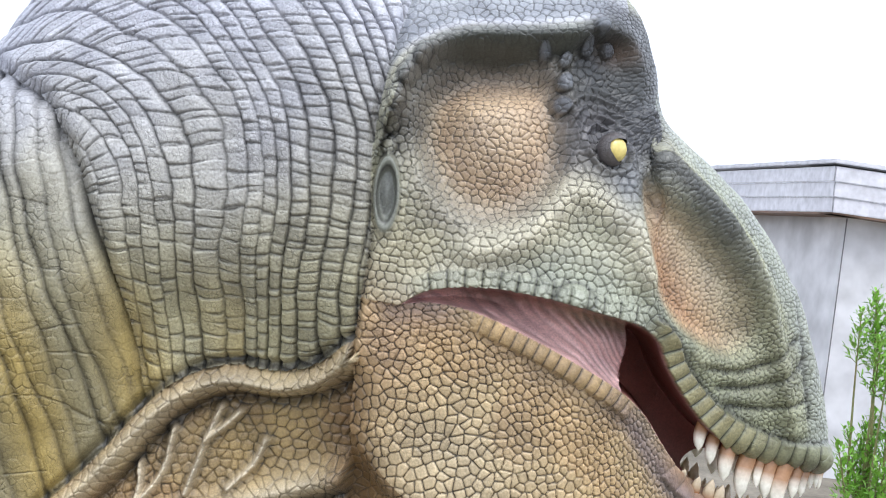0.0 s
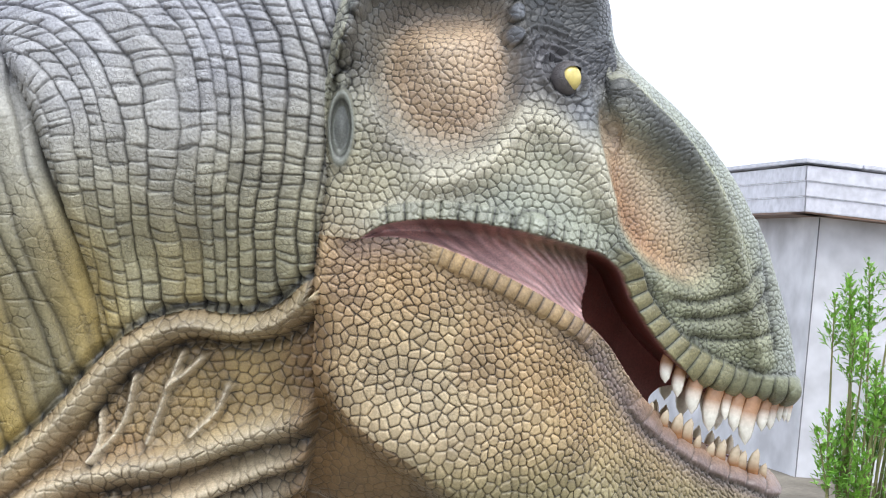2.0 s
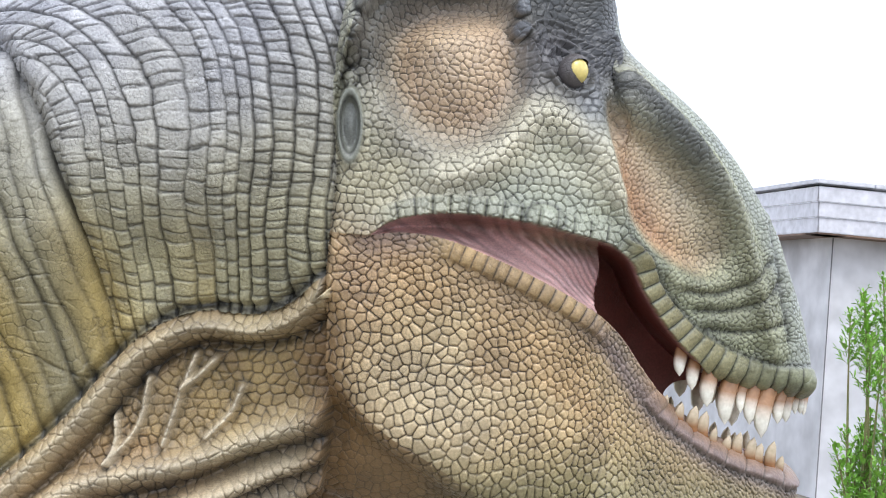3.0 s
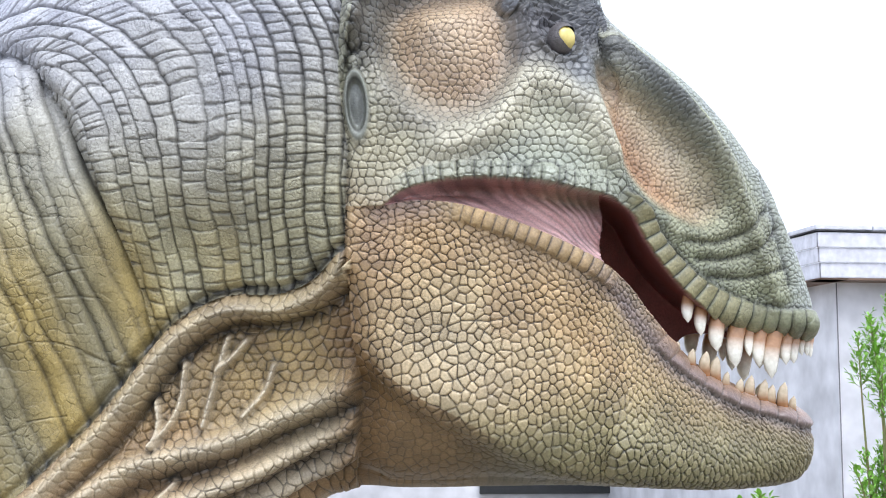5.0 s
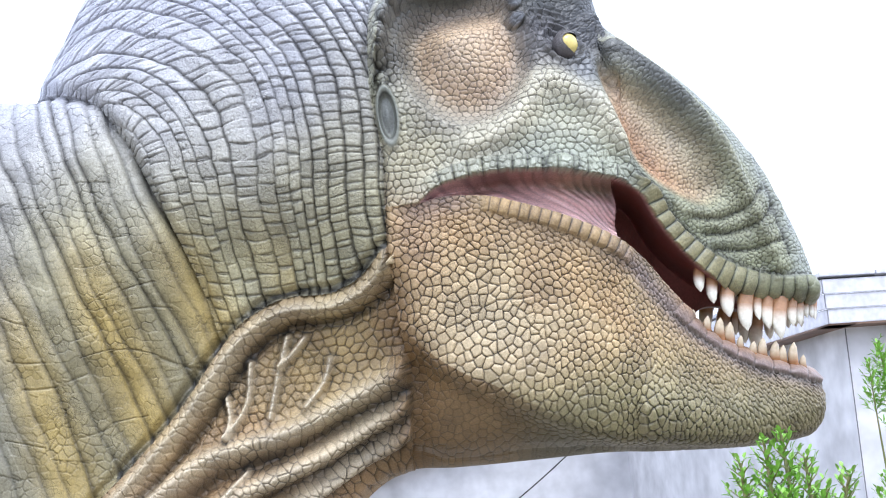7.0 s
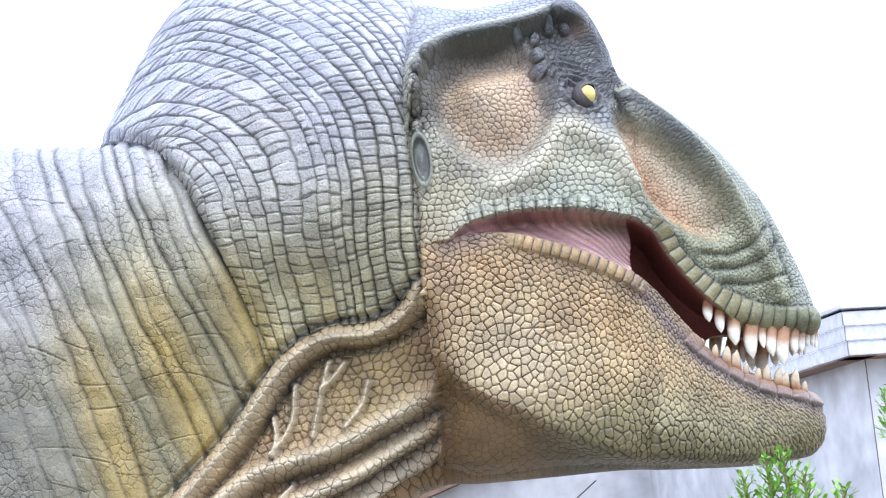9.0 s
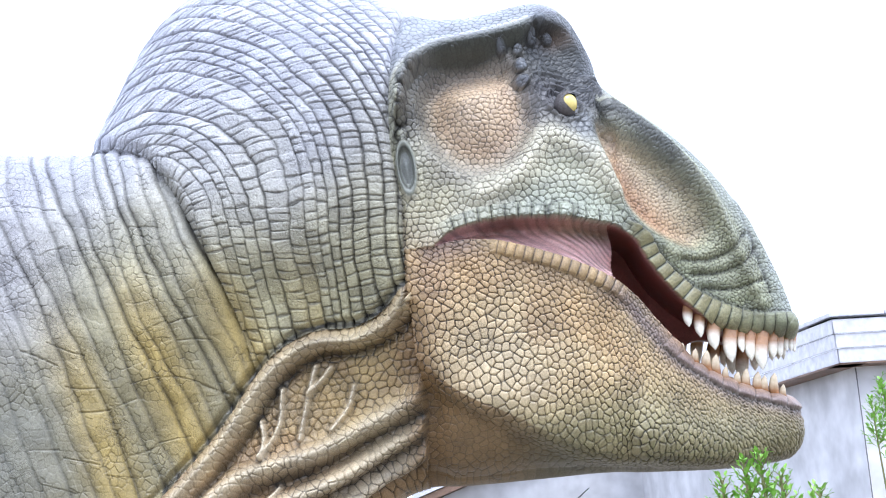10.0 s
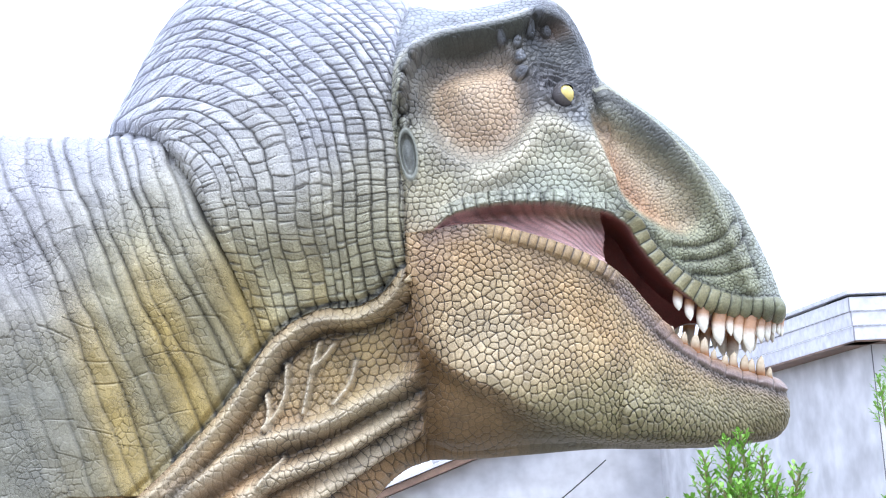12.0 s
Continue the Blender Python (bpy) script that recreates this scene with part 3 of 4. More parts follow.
    lay((0.42, 0.26, 0.13), j * 0.4 * step(0.1, 0.7, wobble(x, z, 6, 7) + 0.5 * wobble(z, x, 17, 1)))
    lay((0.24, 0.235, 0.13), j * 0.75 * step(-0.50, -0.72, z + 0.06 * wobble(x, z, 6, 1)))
    # underside below the keel: brown paint, darkened further to give its shade
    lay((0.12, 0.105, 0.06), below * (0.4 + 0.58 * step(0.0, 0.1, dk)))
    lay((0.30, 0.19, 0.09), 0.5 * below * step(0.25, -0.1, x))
    lay((0.30, 0.24, 0.19), j * 0.55 * bell(dll, 0.09) * step(-0.05, 0.3, x))
    flat = flat * (1 - 0.9 * step(0.062, 0.046, dll) * (step(0.0, 0.14, x) * step(0.62, 0.54, x) + step(0.66, 0.78, x)))
    out += j * flat * (-0.0055 * g + 0.004 * dome + 0.003 * (rnd - 0.5))
    wash_and_shade += j * (0.95 * g) * (0.35 + 0.65 * flat) * soiled
    tint += j * 0.2 * (rnd - 0.5)
    out += j * 0.035 * bell(dk, 0.12) - 0.06 * below * step(0.0, 0.12, dk)
    # the crease's shade, painted wider as a brown fade over jaw and throat
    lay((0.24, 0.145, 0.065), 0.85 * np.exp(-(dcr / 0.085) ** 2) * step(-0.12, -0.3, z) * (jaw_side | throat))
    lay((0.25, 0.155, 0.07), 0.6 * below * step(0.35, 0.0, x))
    # ribbed lower lip
    behind_lip = step(0.02, 0.14, x) * step(0.62, 0.54, x)
    band = jaw_side * step(0.062, 0.046, dll) * behind_lip
    rib = np.abs((all_ / 0.036) % 1 - 0.5)
    out += band * (0.014 * np.sqrt(np.clip(1.02 - (rib / 0.5) ** 2, 0, 1)) + 0.010 * bell(dll - 0.03, 0.03))
    lay((0.42, 0.29, 0.14), band * step(0.5, 0.3, rib) * 0.8)
    wash_and_shade += band * (0.85 * step(0.38, 0.5, rib) - 0.6 * g)
    gum = jaw_side * step(0.058, 0.045, dll) * step(0.66, 0.78, x)
    rib = np.abs((all_ / 0.064) % 1 - 0.5)
    out += gum * (0.010 * np.sqrt(np.clip(1.02 - (rib / 0.5) ** 2, 0, 1)) + 0.008)
    lay((0.40, 0.24, 0.14), gum * 0.85)
    wash_and_shade += gum * (0.55 * step(0.42, 0.5, rib) - 0.8 * g) + 0.5 * jaw_side * bell(dll - 0.058, 0.010) * step(0.66, 0.78, x)
    lay((0.20, 0.155, 0.155), jaw_side * 0.8 * bell(dll - 0.05, 0.035) * step(0.45, 0.62, x))
    lay((0.42, 0.31, 0.27), jaw_side * 0.7 * bell(dll, 0.06) * step(0.1, -0.05, x))

    # ---- cheek, temple, brow and snout
    up = (head & ~jaw_side) * 1.0
    rt = np.hypot((x - 0.075) / 0.225, (z - 0.60) / 0.30)
    tz0 = lambda h: (h - 0.60) / 0.30
    dul, aul, _ = to_curve(x, z, ulip)
    lay(CREAM, up)
    lay(SAGE, up * (0.48 + 0.3 * wobble(x, z, 7, 2)))
    lay((0.22, 0.23, 0.15), up * 0.6 * bell(np.hypot((x - 0.43) * 0.8, (z - 0.33) * 1.6), 0.06))
    lay((0.26, 0.26, 0.2), up * 0.5 * bell(rt - 1.25, 0.2) * step(0.3, -0.3, tz0(z)))
    lay((0.43, 0.38, 0.24), up * 0.6 * step(0.12, -0.15, x) * step(0.5, 0.2, z))
    lay((0.24, 0.28, 0.23), up * 0.6 * bell(dul - 0.06, 0.09) * step(0.05, 0.3, x))
    lay((0.25, 0.265, 0.165), up * 0.85 * step(0.52, 0.8, x))
    lay((0.47, 0.36, 0.23), up * 0.75 * step(0.17, 0.03, z + 0.03 * wobble(x, z, 18, 3)) * step(0.02, -0.1, x))
    tx, tz = (x - 0.075) / 0.225, (z - 0.58) / 0.27
    rt = np.hypot(tx, tz)
    temple = up * step(1.12, 0.6, np.hypot((x - 0.085) / 0.235, (z - 0.59) / 0.285))
    snout = up * step(0.5, 0.62, x + 0.3 * (z - 0.3))
    a1, k1 = cells(x / 0.027 + 0.3 * wobble(x, z, 9, 5), z / 0.0245 + 0.3 * wobble(z, x, 9, 6), 51, 0.75, up > 0)
    a2, k2 = cells(x / 0.0235 + 0.25 * wobble(x, z, 12, 5), z / 0.0215 + 0.3 * wobble(z, x, 9, 6), 57, 0.75, (rt < 1.12) & (up > 0))
    a3, k3 = cells((x + 0.5 * z) / 0.0185 + 0.3 * wobble(x, z, 12, 5), (z - 0.5 * x) / 0.0165 + 0.3 * wobble(z, x, 9, 6), 61, 0.9, snout > 0)
    cc = np.where(snout > 0.5, a3, np.where(rt < 1.12, a2, a1))
    rnd = np.where(snout > 0.5, k3, np.where(rt < 1.12, k2, k1))
    g = 1 - step(0.025, 0.13, cc)
    dome = step(0, 0.32, cc)
    scale_h = np.where(snout > 0.5, 0.0038, np.where(rt < 1.12, 0.0036, 0.0042)) * (1 - 0.2 * step(0.6, 0.75, z) * (rt > 1.1))
    out += up * scale_h * (-g + 0.8 * dome)
    wash_and_shade += up * g * np.where(snout > 0.5, 0.72, 0.78) * (0.6 + 0.4 * step(-0.5, 0.4, wobble(x, z, 8, 4) + 0.5 * wobble(z, x, 21, 7)))
    tint += up * 0.2 * (rnd - 0.5)
    lay((0.30, 0.27, 0.21), up * 0.6 * bell(rt - 1.15, 0.16))
    # temple hollow
    out -= 0.07 * up * step(1.12, 0.8, rt) - 0.035 * up * step(0.8, 0.1, rt)
    lay(ORANGE, temple * 0.6)
    lay(PEACH, temple * 0.85 * bell(np.hypot(tx + 0.05, tz - 0.05), 0.55))
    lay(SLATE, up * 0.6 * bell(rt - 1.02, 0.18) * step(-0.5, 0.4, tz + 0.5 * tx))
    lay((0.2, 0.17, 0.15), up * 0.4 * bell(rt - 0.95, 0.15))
    # brow
    db, ab, sb = to_curve(x, z, BROW, reach=0.3)
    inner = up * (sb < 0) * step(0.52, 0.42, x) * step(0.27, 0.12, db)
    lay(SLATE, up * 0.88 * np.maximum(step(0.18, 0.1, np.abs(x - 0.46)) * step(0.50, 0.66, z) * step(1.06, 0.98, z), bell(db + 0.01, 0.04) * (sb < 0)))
    # grey crown above the ridge, its top light put into the colour
    lay(GREY, up * 0.85 * step(0.0, 0.035, db) * (sb > 0) * (x < 0.44) * step(0.7, 0.85, z))
    lay((0.29, 0.31, 0.34), 0.85 * up * (sb > 0) * step(0.03, 0.05, db) * step(0.6, 0.7, z) * step(0.44, 0.34, x))
    sink -= up * 0.058 * np.exp(-(db / 0.05) ** 2) * (0.25 + 0.75 * step(0.60, 0.9, z + 2.0 * np.maximum(0.3 - x, 0))) * step(0.56, 0.44, x)
    out += up * 0.03 * bell(np.hypot(x - 0.5, z - 0.8), 0.12)
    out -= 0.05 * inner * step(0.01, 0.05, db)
    # slate paint, with the overhang's shade painted in beneath the ridge
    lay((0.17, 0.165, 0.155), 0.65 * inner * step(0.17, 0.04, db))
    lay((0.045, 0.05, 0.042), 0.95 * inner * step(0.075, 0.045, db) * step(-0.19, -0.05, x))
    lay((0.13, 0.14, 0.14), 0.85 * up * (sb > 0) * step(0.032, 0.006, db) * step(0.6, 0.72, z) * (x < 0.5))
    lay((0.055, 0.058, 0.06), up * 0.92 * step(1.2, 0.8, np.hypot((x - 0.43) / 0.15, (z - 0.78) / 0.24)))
    lay((0.20, 0.13, 0.09), up * 0.6 * bell(np.hypot((x - 0.42), (z - 0.87) * 1.3), 0.045))
    wash_and_shade += up * 0.2 * bell(db - 0.07, 0.03)
    for i, (bx, bz, br) in enumerate(((0.33, 0.875, 0.032), (0.26, 0.835, 0.032), (0.275, 0.765, 0.036), (0.27, 0.69, 0.033), (0.40, 0.875, 0.026), (0.19, 0.85, 0.025), (-0.225, 0.64, 0.036), (-0.23, 0.565, 0.034), (-0.228, 0.495, 0.03), (-0.205, 0.71, 0.034), (-0.165, 0.775, 0.034), (0.35, 0.93, 0.028))):
        d = np.hypot((x - bx) * 1.25, z - bz)
        out += up * 0.028 * np.sqrt(np.clip(1 - (d / br) ** 2, 0, 1))
        lay((0.15, 0.165, 0.19), up * 0.8 * step(br, br * 0.6, d) * (x > 0))
        wash_and_shade += up * 0.5 * bell(d - br, 0.008)
    # eye socket with lids
    ex, ez = x - EYE[0], z - EYE[1]
    de = np.hypot(ex + 0.25 * ez, ez)
    lay((0.11, 0.105, 0.11), up * 0.85 * step(0.19, 0.07, de))
    out -= up * 0.006 * bell(de, 0.045)
    for k, rr in enumerate((0.072, 0.098, 0.124, 0.15, 0.175)):
        wash_and_shade += up * 0.2 * bell(de - rr - 0.013, 0.005) * step(-0.06, 0.0, ez)
        out += up * (0.017 - 0.003 * k) * (1 + 0.5 * wobble(x, z, 55, k)) * bell(de - rr - 0.006 * wobble(x, z, 21, 3), 0.0095) * step(-0.02, 0.03, ez + 0.2 * (k == 0))
    # ridge under the eye
    dj, _, _ = to_curve(x, z, JUGAL, reach=0.25)
    out += up * 0.04 * np.exp(-(dj / 0.05) ** 2)
    lay(CREAM, up * 0.7 * bell(dj, 0.05))
    lay((0.13, 0.14, 0.155), up * 0.85 * bell(np.hypot((x - 0.49) * 1.5, (z - 0.47) * 0.9), 0.11))
    # hollow in the side of the snout
    df, _, _ = to_curve(x, z, FENESTRA, True, 0.25)
    inf = inside(x, z, FENESTRA) & (df < 1)
    df = np.where(inf, df, -df)
    hollow = up * step(-0.015, 0.06, df)
    out -= 0.06 * hollow - 0.03 * up * bell(np.hypot(x - 0.84, z - 0.13), 0.12)
    q = (x - 0.58) * 0.84 + (z - 0.45) * 0.54
    lay(PEACH, hollow * 0.8)
    lay((0.44, 0.42, 0.30), hollow * 0.75 * step(0.0, 0.12, q))
    lay(ORANGE, hollow * 0.9 * step(0.04, -0.09, q))
    lay((0.40, 0.40, 0.27), up * 0.5 * bell(df + 0.03, 0.025) * step(0.45, 0.25, z) * (x > 0.75))
    out += up * 0.02 * bell(df + 0.03, 0.03)
    dn, _, sn = to_curve(x, z, NASAL, reach=0.25)
    out += up * 0.04 * np.exp(-(dn / 0.03) ** 2)
    lay(SLATE, up * 0.85 * bell(dn - 0.02, 0.045) * (sn < 0) * step(0.05, 0.4, z))
    lay((0.34, 0.37, 0.33), up * 0.6 * (sn > 0) * step(0.03, 0.07, dn) * (x > 0.55))
    for c in WRINKLES:
        d, _, _ = to_curve(x, z, c, reach=0.25)
        out += up * (-0.010 * bell(d, 0.008) + 0.007 * bell(d - 0.028, 0.02))
        wash_and_shade += up * 0.5 * bell(d, 0.008)
    # ribbed front of the upper lip, heavy scales behind
    lipw = np.interp(x, (0.6, 0.75, 0.95, 1.2), (0.045, 0.06, 0.085, 0.10))
    lipband = up * step(1.0, 0.82, dul / lipw) * step(0.60, 0.66, x)
    rib = np.abs((aul / 0.050) % 1 - 0.5)
    out += lipband * (0.017 * np.sqrt(np.clip(1.02 - (rib / 0.5) ** 2, 0, 1)) + 0.012 * bell(dul - 0.04, 0.045) + 0.003 * (g - 0.8 * dome))
    lay((0.21, 0.22, 0.14), lipband)
    lay((0.36, 0.31, 0.15), lipband * 0.6 * step(0.5, 0.3, rib) * step(1.2, 0.85, x))
    wash_and_shade += lipband * (0.8 * step(0.41, 0.5, rib) - 0.5 * g) + 0.6 * up * bell(dul - lipw, 0.010) * (x > 0.62)
    lip2 = up * step(0.06, 0.045, dul) * step(0.62, 0.56, x) * step(-0.15, -0.05, x)
    rib = np.abs((aul / 0.05) % 1 - 0.5)
    out += lip2 * (0.012 * step(0.5, 0.3, rib)) + up * 0.03 * bell(dul, 0.05) * step(0.62, 0.55, x)
    wash_and_shade += lip2 * (0.7 * step(0.4, 0.49, rib) - 0.4 * g)
    lay(SAGE, 0.6 * lip2)
    d = np.hypot((x - 0.365) * 0.8, z - 0.125)
    out += up * 0.02 * np.sqrt(np.clip(1 - (d / 0.042) ** 2, 0, 1))
    wash_and_shade += up * (0.6 * bell(d - 0.044, 0.006) - 0.6 * g * (d < 0.04))
    # ear
    d = np.hypot((x + 0.218 + 0.06 * (z - 0.355)) / 0.029, (z - 0.355) / 0.084)
    ear = step(1.5, 1.25, d)
    wash_and_shade *= 1 - 0.9 * ear
    out *= 1 - 0.9 * ear
    tint *= 1 - ear
    lay((0.235, 0.245, 0.205), ear)
    lay((0.17, 0.18, 0.165), 0.8 * step(1.0, 0.6, d))
    out += 0.012 * bell(d - 1.2, 0.22) - 0.018 * step(1.05, 0.75, d) + 0.008 * bell(d, 0.5)
    wash_and_shade += 0.7 * bell(d - 0.98, 0.09) + 0.4 * bell(d - 1.5, 0.1)
    out -= 0.02 * bell(dnape, 0.014) * (~throat)
    wash_and_shade += 0.5 * bell(dnape, 0.012) * (z < 0.25)

    # ---- inside of the mouth
    m = in_mouth * 1.0
    edge = np.minimum(dul, dll)
    dflap, _, sflap = to_curve(x, z, FLAP, reach=0.25)
    behind = in_mouth & ((x < 0.53) | ((x < 0.56) & (sflap < 0)))
    deep = in_mouth & ~behind
    sink += m * 0.05 * step(0.0, 0.012, edge) + behind * 0.06 * bell(dul - 0.02, 0.03) * step(-0.08, 0.1, x) + behind * 0.05 * step(0.0, 0.06, edge) + deep * 0.28 * step(0.0, 0.02, edge) * step(0.0, 0.012, dflap)
    fan = np.arctan2(z + 0.24, 0.64 - x)
    strands = np.sin(fan * 95 + 2.5 * wobble(x, z, 10, 3) + 1.2 * wobble(x, z, 37, 5)) * (0.6 + 0.4 * wobble(x, z, 23, 2))
    out = np.where(in_mouth, behind * 0.006 * strands + 0.014 * behind * bell(dflap, 0.012), out)
    wash_and_shade = np.where(in_mouth, 0.42 * step(0.1, -0.8, strands) * behind, wash_and_shade)
    lay(PINK, m)
    # the upper lip's shadow, painted onto the lining below it
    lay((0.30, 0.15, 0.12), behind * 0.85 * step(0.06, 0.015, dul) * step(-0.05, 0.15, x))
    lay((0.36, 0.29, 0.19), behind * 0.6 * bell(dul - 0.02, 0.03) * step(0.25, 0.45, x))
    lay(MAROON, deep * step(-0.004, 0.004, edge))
    tint = np.where(in_mouth, 0.0, tint)

    col *= (1 + np.clip(tint, -0.3, 0.3))[:, None]
    wash_and_shade += 0.10 * step(-0.2, 0.6, wobble(x, z, 4.3, 9) + 0.7 * wobble(z, x, 13, 4)) * ~in_mouth
    dark = np.clip(wash_and_shade, 0, 1)[:, None] * 0.94
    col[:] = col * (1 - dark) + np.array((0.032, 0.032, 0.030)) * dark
    return out, sink, col


def tooth(root, tip, thick, turn):
    """A curved, slightly flattened cone: points, squares and paint."""
    rings, around = 7, 8
    root, tip = np.array(root, float), np.array(tip, float)
    ax = tip - root
    side = np.array([0.0, 1.0, 0.0])
    fwd = np.cross(ax, side)
    fwd /= np.linalg.norm(fwd)
    pts, paint = [], []
    for i in range(rings):
        t = i / (rings - 1)
        rad = thick * (0.9 + 0.1 * t) * (1 - t**3.2) ** 0.62 + 0.0012
        c = root + ax * t + fwd * turn * np.linalg.norm(ax) * (t * (1 - t) * 0.5)
        for k in range(around):
            a = 2 * math.pi * k / around
            pts.append(c + fwd * rad * math.cos(a) + side * rad * 0.8 * math.sin(a))
            s = step(0.28, 0.66, np.array(t))
            paint.append(np.array((0.42, 0.22, 0.11)) * (1 - s) + np.array((0.80, 0.77, 0.68)) * s)
    quads = [(i * around + k, i * around + (k + 1) % around, (i + 1) * around + (k + 1) % around, (i + 1) * around + k)
             for i in range(rings - 1) for k in range(around)]
    return np.array(pts), np.array(quads), np.array(paint)


def ball(centre, radii, tilt, colour, a=20, n=14):
    pts, quads = [], []
    for i in range(n + 1):
        for k in range(a):
            th, ph = math.pi * (0.02 + 0.96 * i / n), 2 * math.pi * k / a
            pts.append((radii[0] * math.sin(th) * math.cos(ph), radii[1] * math.sin(th) * math.sin(ph), radii[2] * math.cos(th)))
    p = np.array(pts) @ np.array(Matrix.Rotation(radians(tilt), 3, "Y")).T + np.array(centre)
    for i in range(n):
        for k in range(a):
            quads.append((i * a + k, (i + 1) * a + k, (i + 1) * a + (k + 1) % a, i * a + (k + 1) % a))
    return p, np.array(quads), np.tile(colour, (len(p), 1))


def swing(v):
    """The animal bends: its shoulder comes nearer than its head, its snout lies further off."""
    x, z = v[:, 0], v[:, 2]
    k = -0.055 * step(-0.5, -1.6, x) - 0.05 * step(-1.3, -2.8, x) + 0.043 * step(0.4, 1.2, x)
    d = (v - np.array((0.07, -4.77, -0.69))) * k[:, None]
    d[:, 2] *= step(-2.0, -1.2, z)
    return v + d


def dinosaur_statue():
    v, f = skin_net(0.025)
    v = relax(v, f, 3)
    c = v[f].mean(1)
    near = (c[:, 0] > -2.2) & (c[:, 2] > -1.08) & (c[:, 1] < mid_plane(c[:, 0]) + 0.14)
    dv, df = compact(v, f[near])
    rv, rf = compact(v, f[~near])
    for rounds in (2, 2, 1):
        dv, df = halve(dv, df)
        dv = relax(dv, df, rounds, border(df, len(dv)))
    n = normals(dv, df)
    fade = step(0.13, -0.02, dv[:, 1] - mid_plane(dv[:, 0])) * step(-2.19, -2.12, dv[:, 0]) * step(-1.07, -1.0, dv[:, 2])
    out, sink, col = sculpt(dv, n)
    room = np.maximum(mid_plane(dv[:, 0]) - dv[:, 1] - 0.03, 0)
    dv = dv + n * (out * fade)[:, None]
    dv[:, 1] += np.minimum(sink, room) * fade
    rcol = np.array(GREY) + (np.array(OLIVE) - np.array(GREY)) * step(0.6, -0.3, rv[:, 2])[:, None]
    pieces = [(dv, df, col, 0), (rv, rf, rcol, 0)]

    def row(xs, zs, lengths, widths, down, inset):
        for x, z, l, w in zip(xs, zs, lengths, widths):
            g = float(girth(np.array([x]), np.array([z]))[0]) * inset * min(1.0, math.sqrt(max(1.31 - x, 0.02) / 0.16))
            m = float(mid_plane(x))
            for s in (-1, 1):
                lean = 0.02 * s
                p, q, c = tooth((x, m + s * g, z + (0.014 if down else -0.02)), (x - 0.3 * l * (0.5 if down else -0.1), m + s * g + lean, z - l if down else z + l), w, -0.5 if down else 0.5)
                pieces.append((p, q if down else q, c * (np.array((1.0, 1.0, 1.0)) if down else np.array((0.72, 0.62, 0.5))), 1))

    ux = [0.845, 0.89, 0.945, 1.01, 1.05, 1.085, 1.13, 1.175, 1.205, 1.235, 1.258, 1.275]
    row(ux, np.interp(ux, ulip[::-1, 0], ulip[::-1, 1]) + 0.005, [0.08, 0.09, 0.11, 0.135, 0.085, 0.11, 0.14, 0.09, 0.085, 0.06, 0.06, 0.065],
        [0.022, 0.023, 0.029, 0.031, 0.017, 0.025, 0.031, 0.022, 0.021, 0.013, 0.013, 0.013], True, 0.86)
    lx = [0.80, 0.85, 0.895, 0.93, 0.965, 1.01, 1.045, 1.09, 1.115, 1.155, 1.19]
    row(lx, np.interp(lx, llip[:, 0], llip[:, 1]) - 0.01, [0.04, 0.055, 0.075, 0.08, 0.05, 0.05, 0.075, 0.075, 0.065, 0.085, 0.05],
        [0.014, 0.016, 0.021, 0.021, 0.014, 0.016, 0.019, 0.02, 0.018, 0.02, 0.015], False, 0.80)
    ey = float(mid_plane(EYE[0])) - 0.47 + 0.03
    for s in (-1, 1):
        m = float(mid_plane(EYE[0]))
        y = m + s * (m - ey)
        eye_at = (EYE[0] + 0.014, y - s * 0.012, EYE[1] - 0.006)
        pieces.append((*ball(eye_at, (0.043, 0.043, 0.043), 0, (0.72, 0.59, 0.20)), 1))
        # one hood of lid over the ball, open towards the nose
        p, quads, paint = ball(eye_at, (0.0475, 0.0465, 0.052), 12, (0.10, 0.09, 0.09), 120, 80)
        mid = p[quads].mean(1) - np.array(eye_at)
        mid /= np.linalg.norm(mid, axis=1)[:, None]
        ahead = mid @ np.array((0.86, 0.50 * s, -0.08))
        slope = mid[:, 2] + 0.45 * mid[:, 0]
        open_part = ahead > 0.22 + 0.85 * (slope - 0.22) ** 2
        pieces.append((p, quads[~open_part], paint, 0))
    verts, faces, paint, slot, base = [], [], [], [], 0
    for p, q, c, k in pieces:
        verts.append(p), faces.append(q + base), paint.append(c), slot.append(np.full(len(q), k))
        base += len(p)
    verts, faces, paint, slot = np.vstack(verts), np.vstack(faces), np.vstack(paint), np.concatenate(slot)
    verts = swing(verts)
    me = bpy.data.meshes.new("dinosaur_statue")
    me.vertices.add(len(verts))
    me.vertices.foreach_set("co", verts.astype(np.float32).ravel())
    me.loops.add(faces.size)
    me.loops.foreach_set("vertex_index", faces.astype(np.int32).ravel())
    me.polygons.add(len(faces))
    me.polygons.foreach_set("loop_start", np.arange(0, faces.size, 4, dtype=np.int32))
    me.materials.append(SKIN)
    me.materials.append(GLOSS)
    me.polygons.foreach_set("material_index", slot.astype(np.int32))
    me.update(calc_edges=True)
    me.polygons.foreach_set("use_smooth", np.ones(len(faces), bool))
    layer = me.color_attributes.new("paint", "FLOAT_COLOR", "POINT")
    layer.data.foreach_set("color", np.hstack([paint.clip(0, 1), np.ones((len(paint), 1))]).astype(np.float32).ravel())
    me.update()
    return new("dinosaur_statue", me)


statue = tagged(dinosaur_statue(), "airbrushed resin tyrannosaur statue, green-grey and ochre, open toothed jaws", "statue")

# ---------------------------------------------------------------- the building behind
CORNER = Vector((6.52, 20.7, 0))
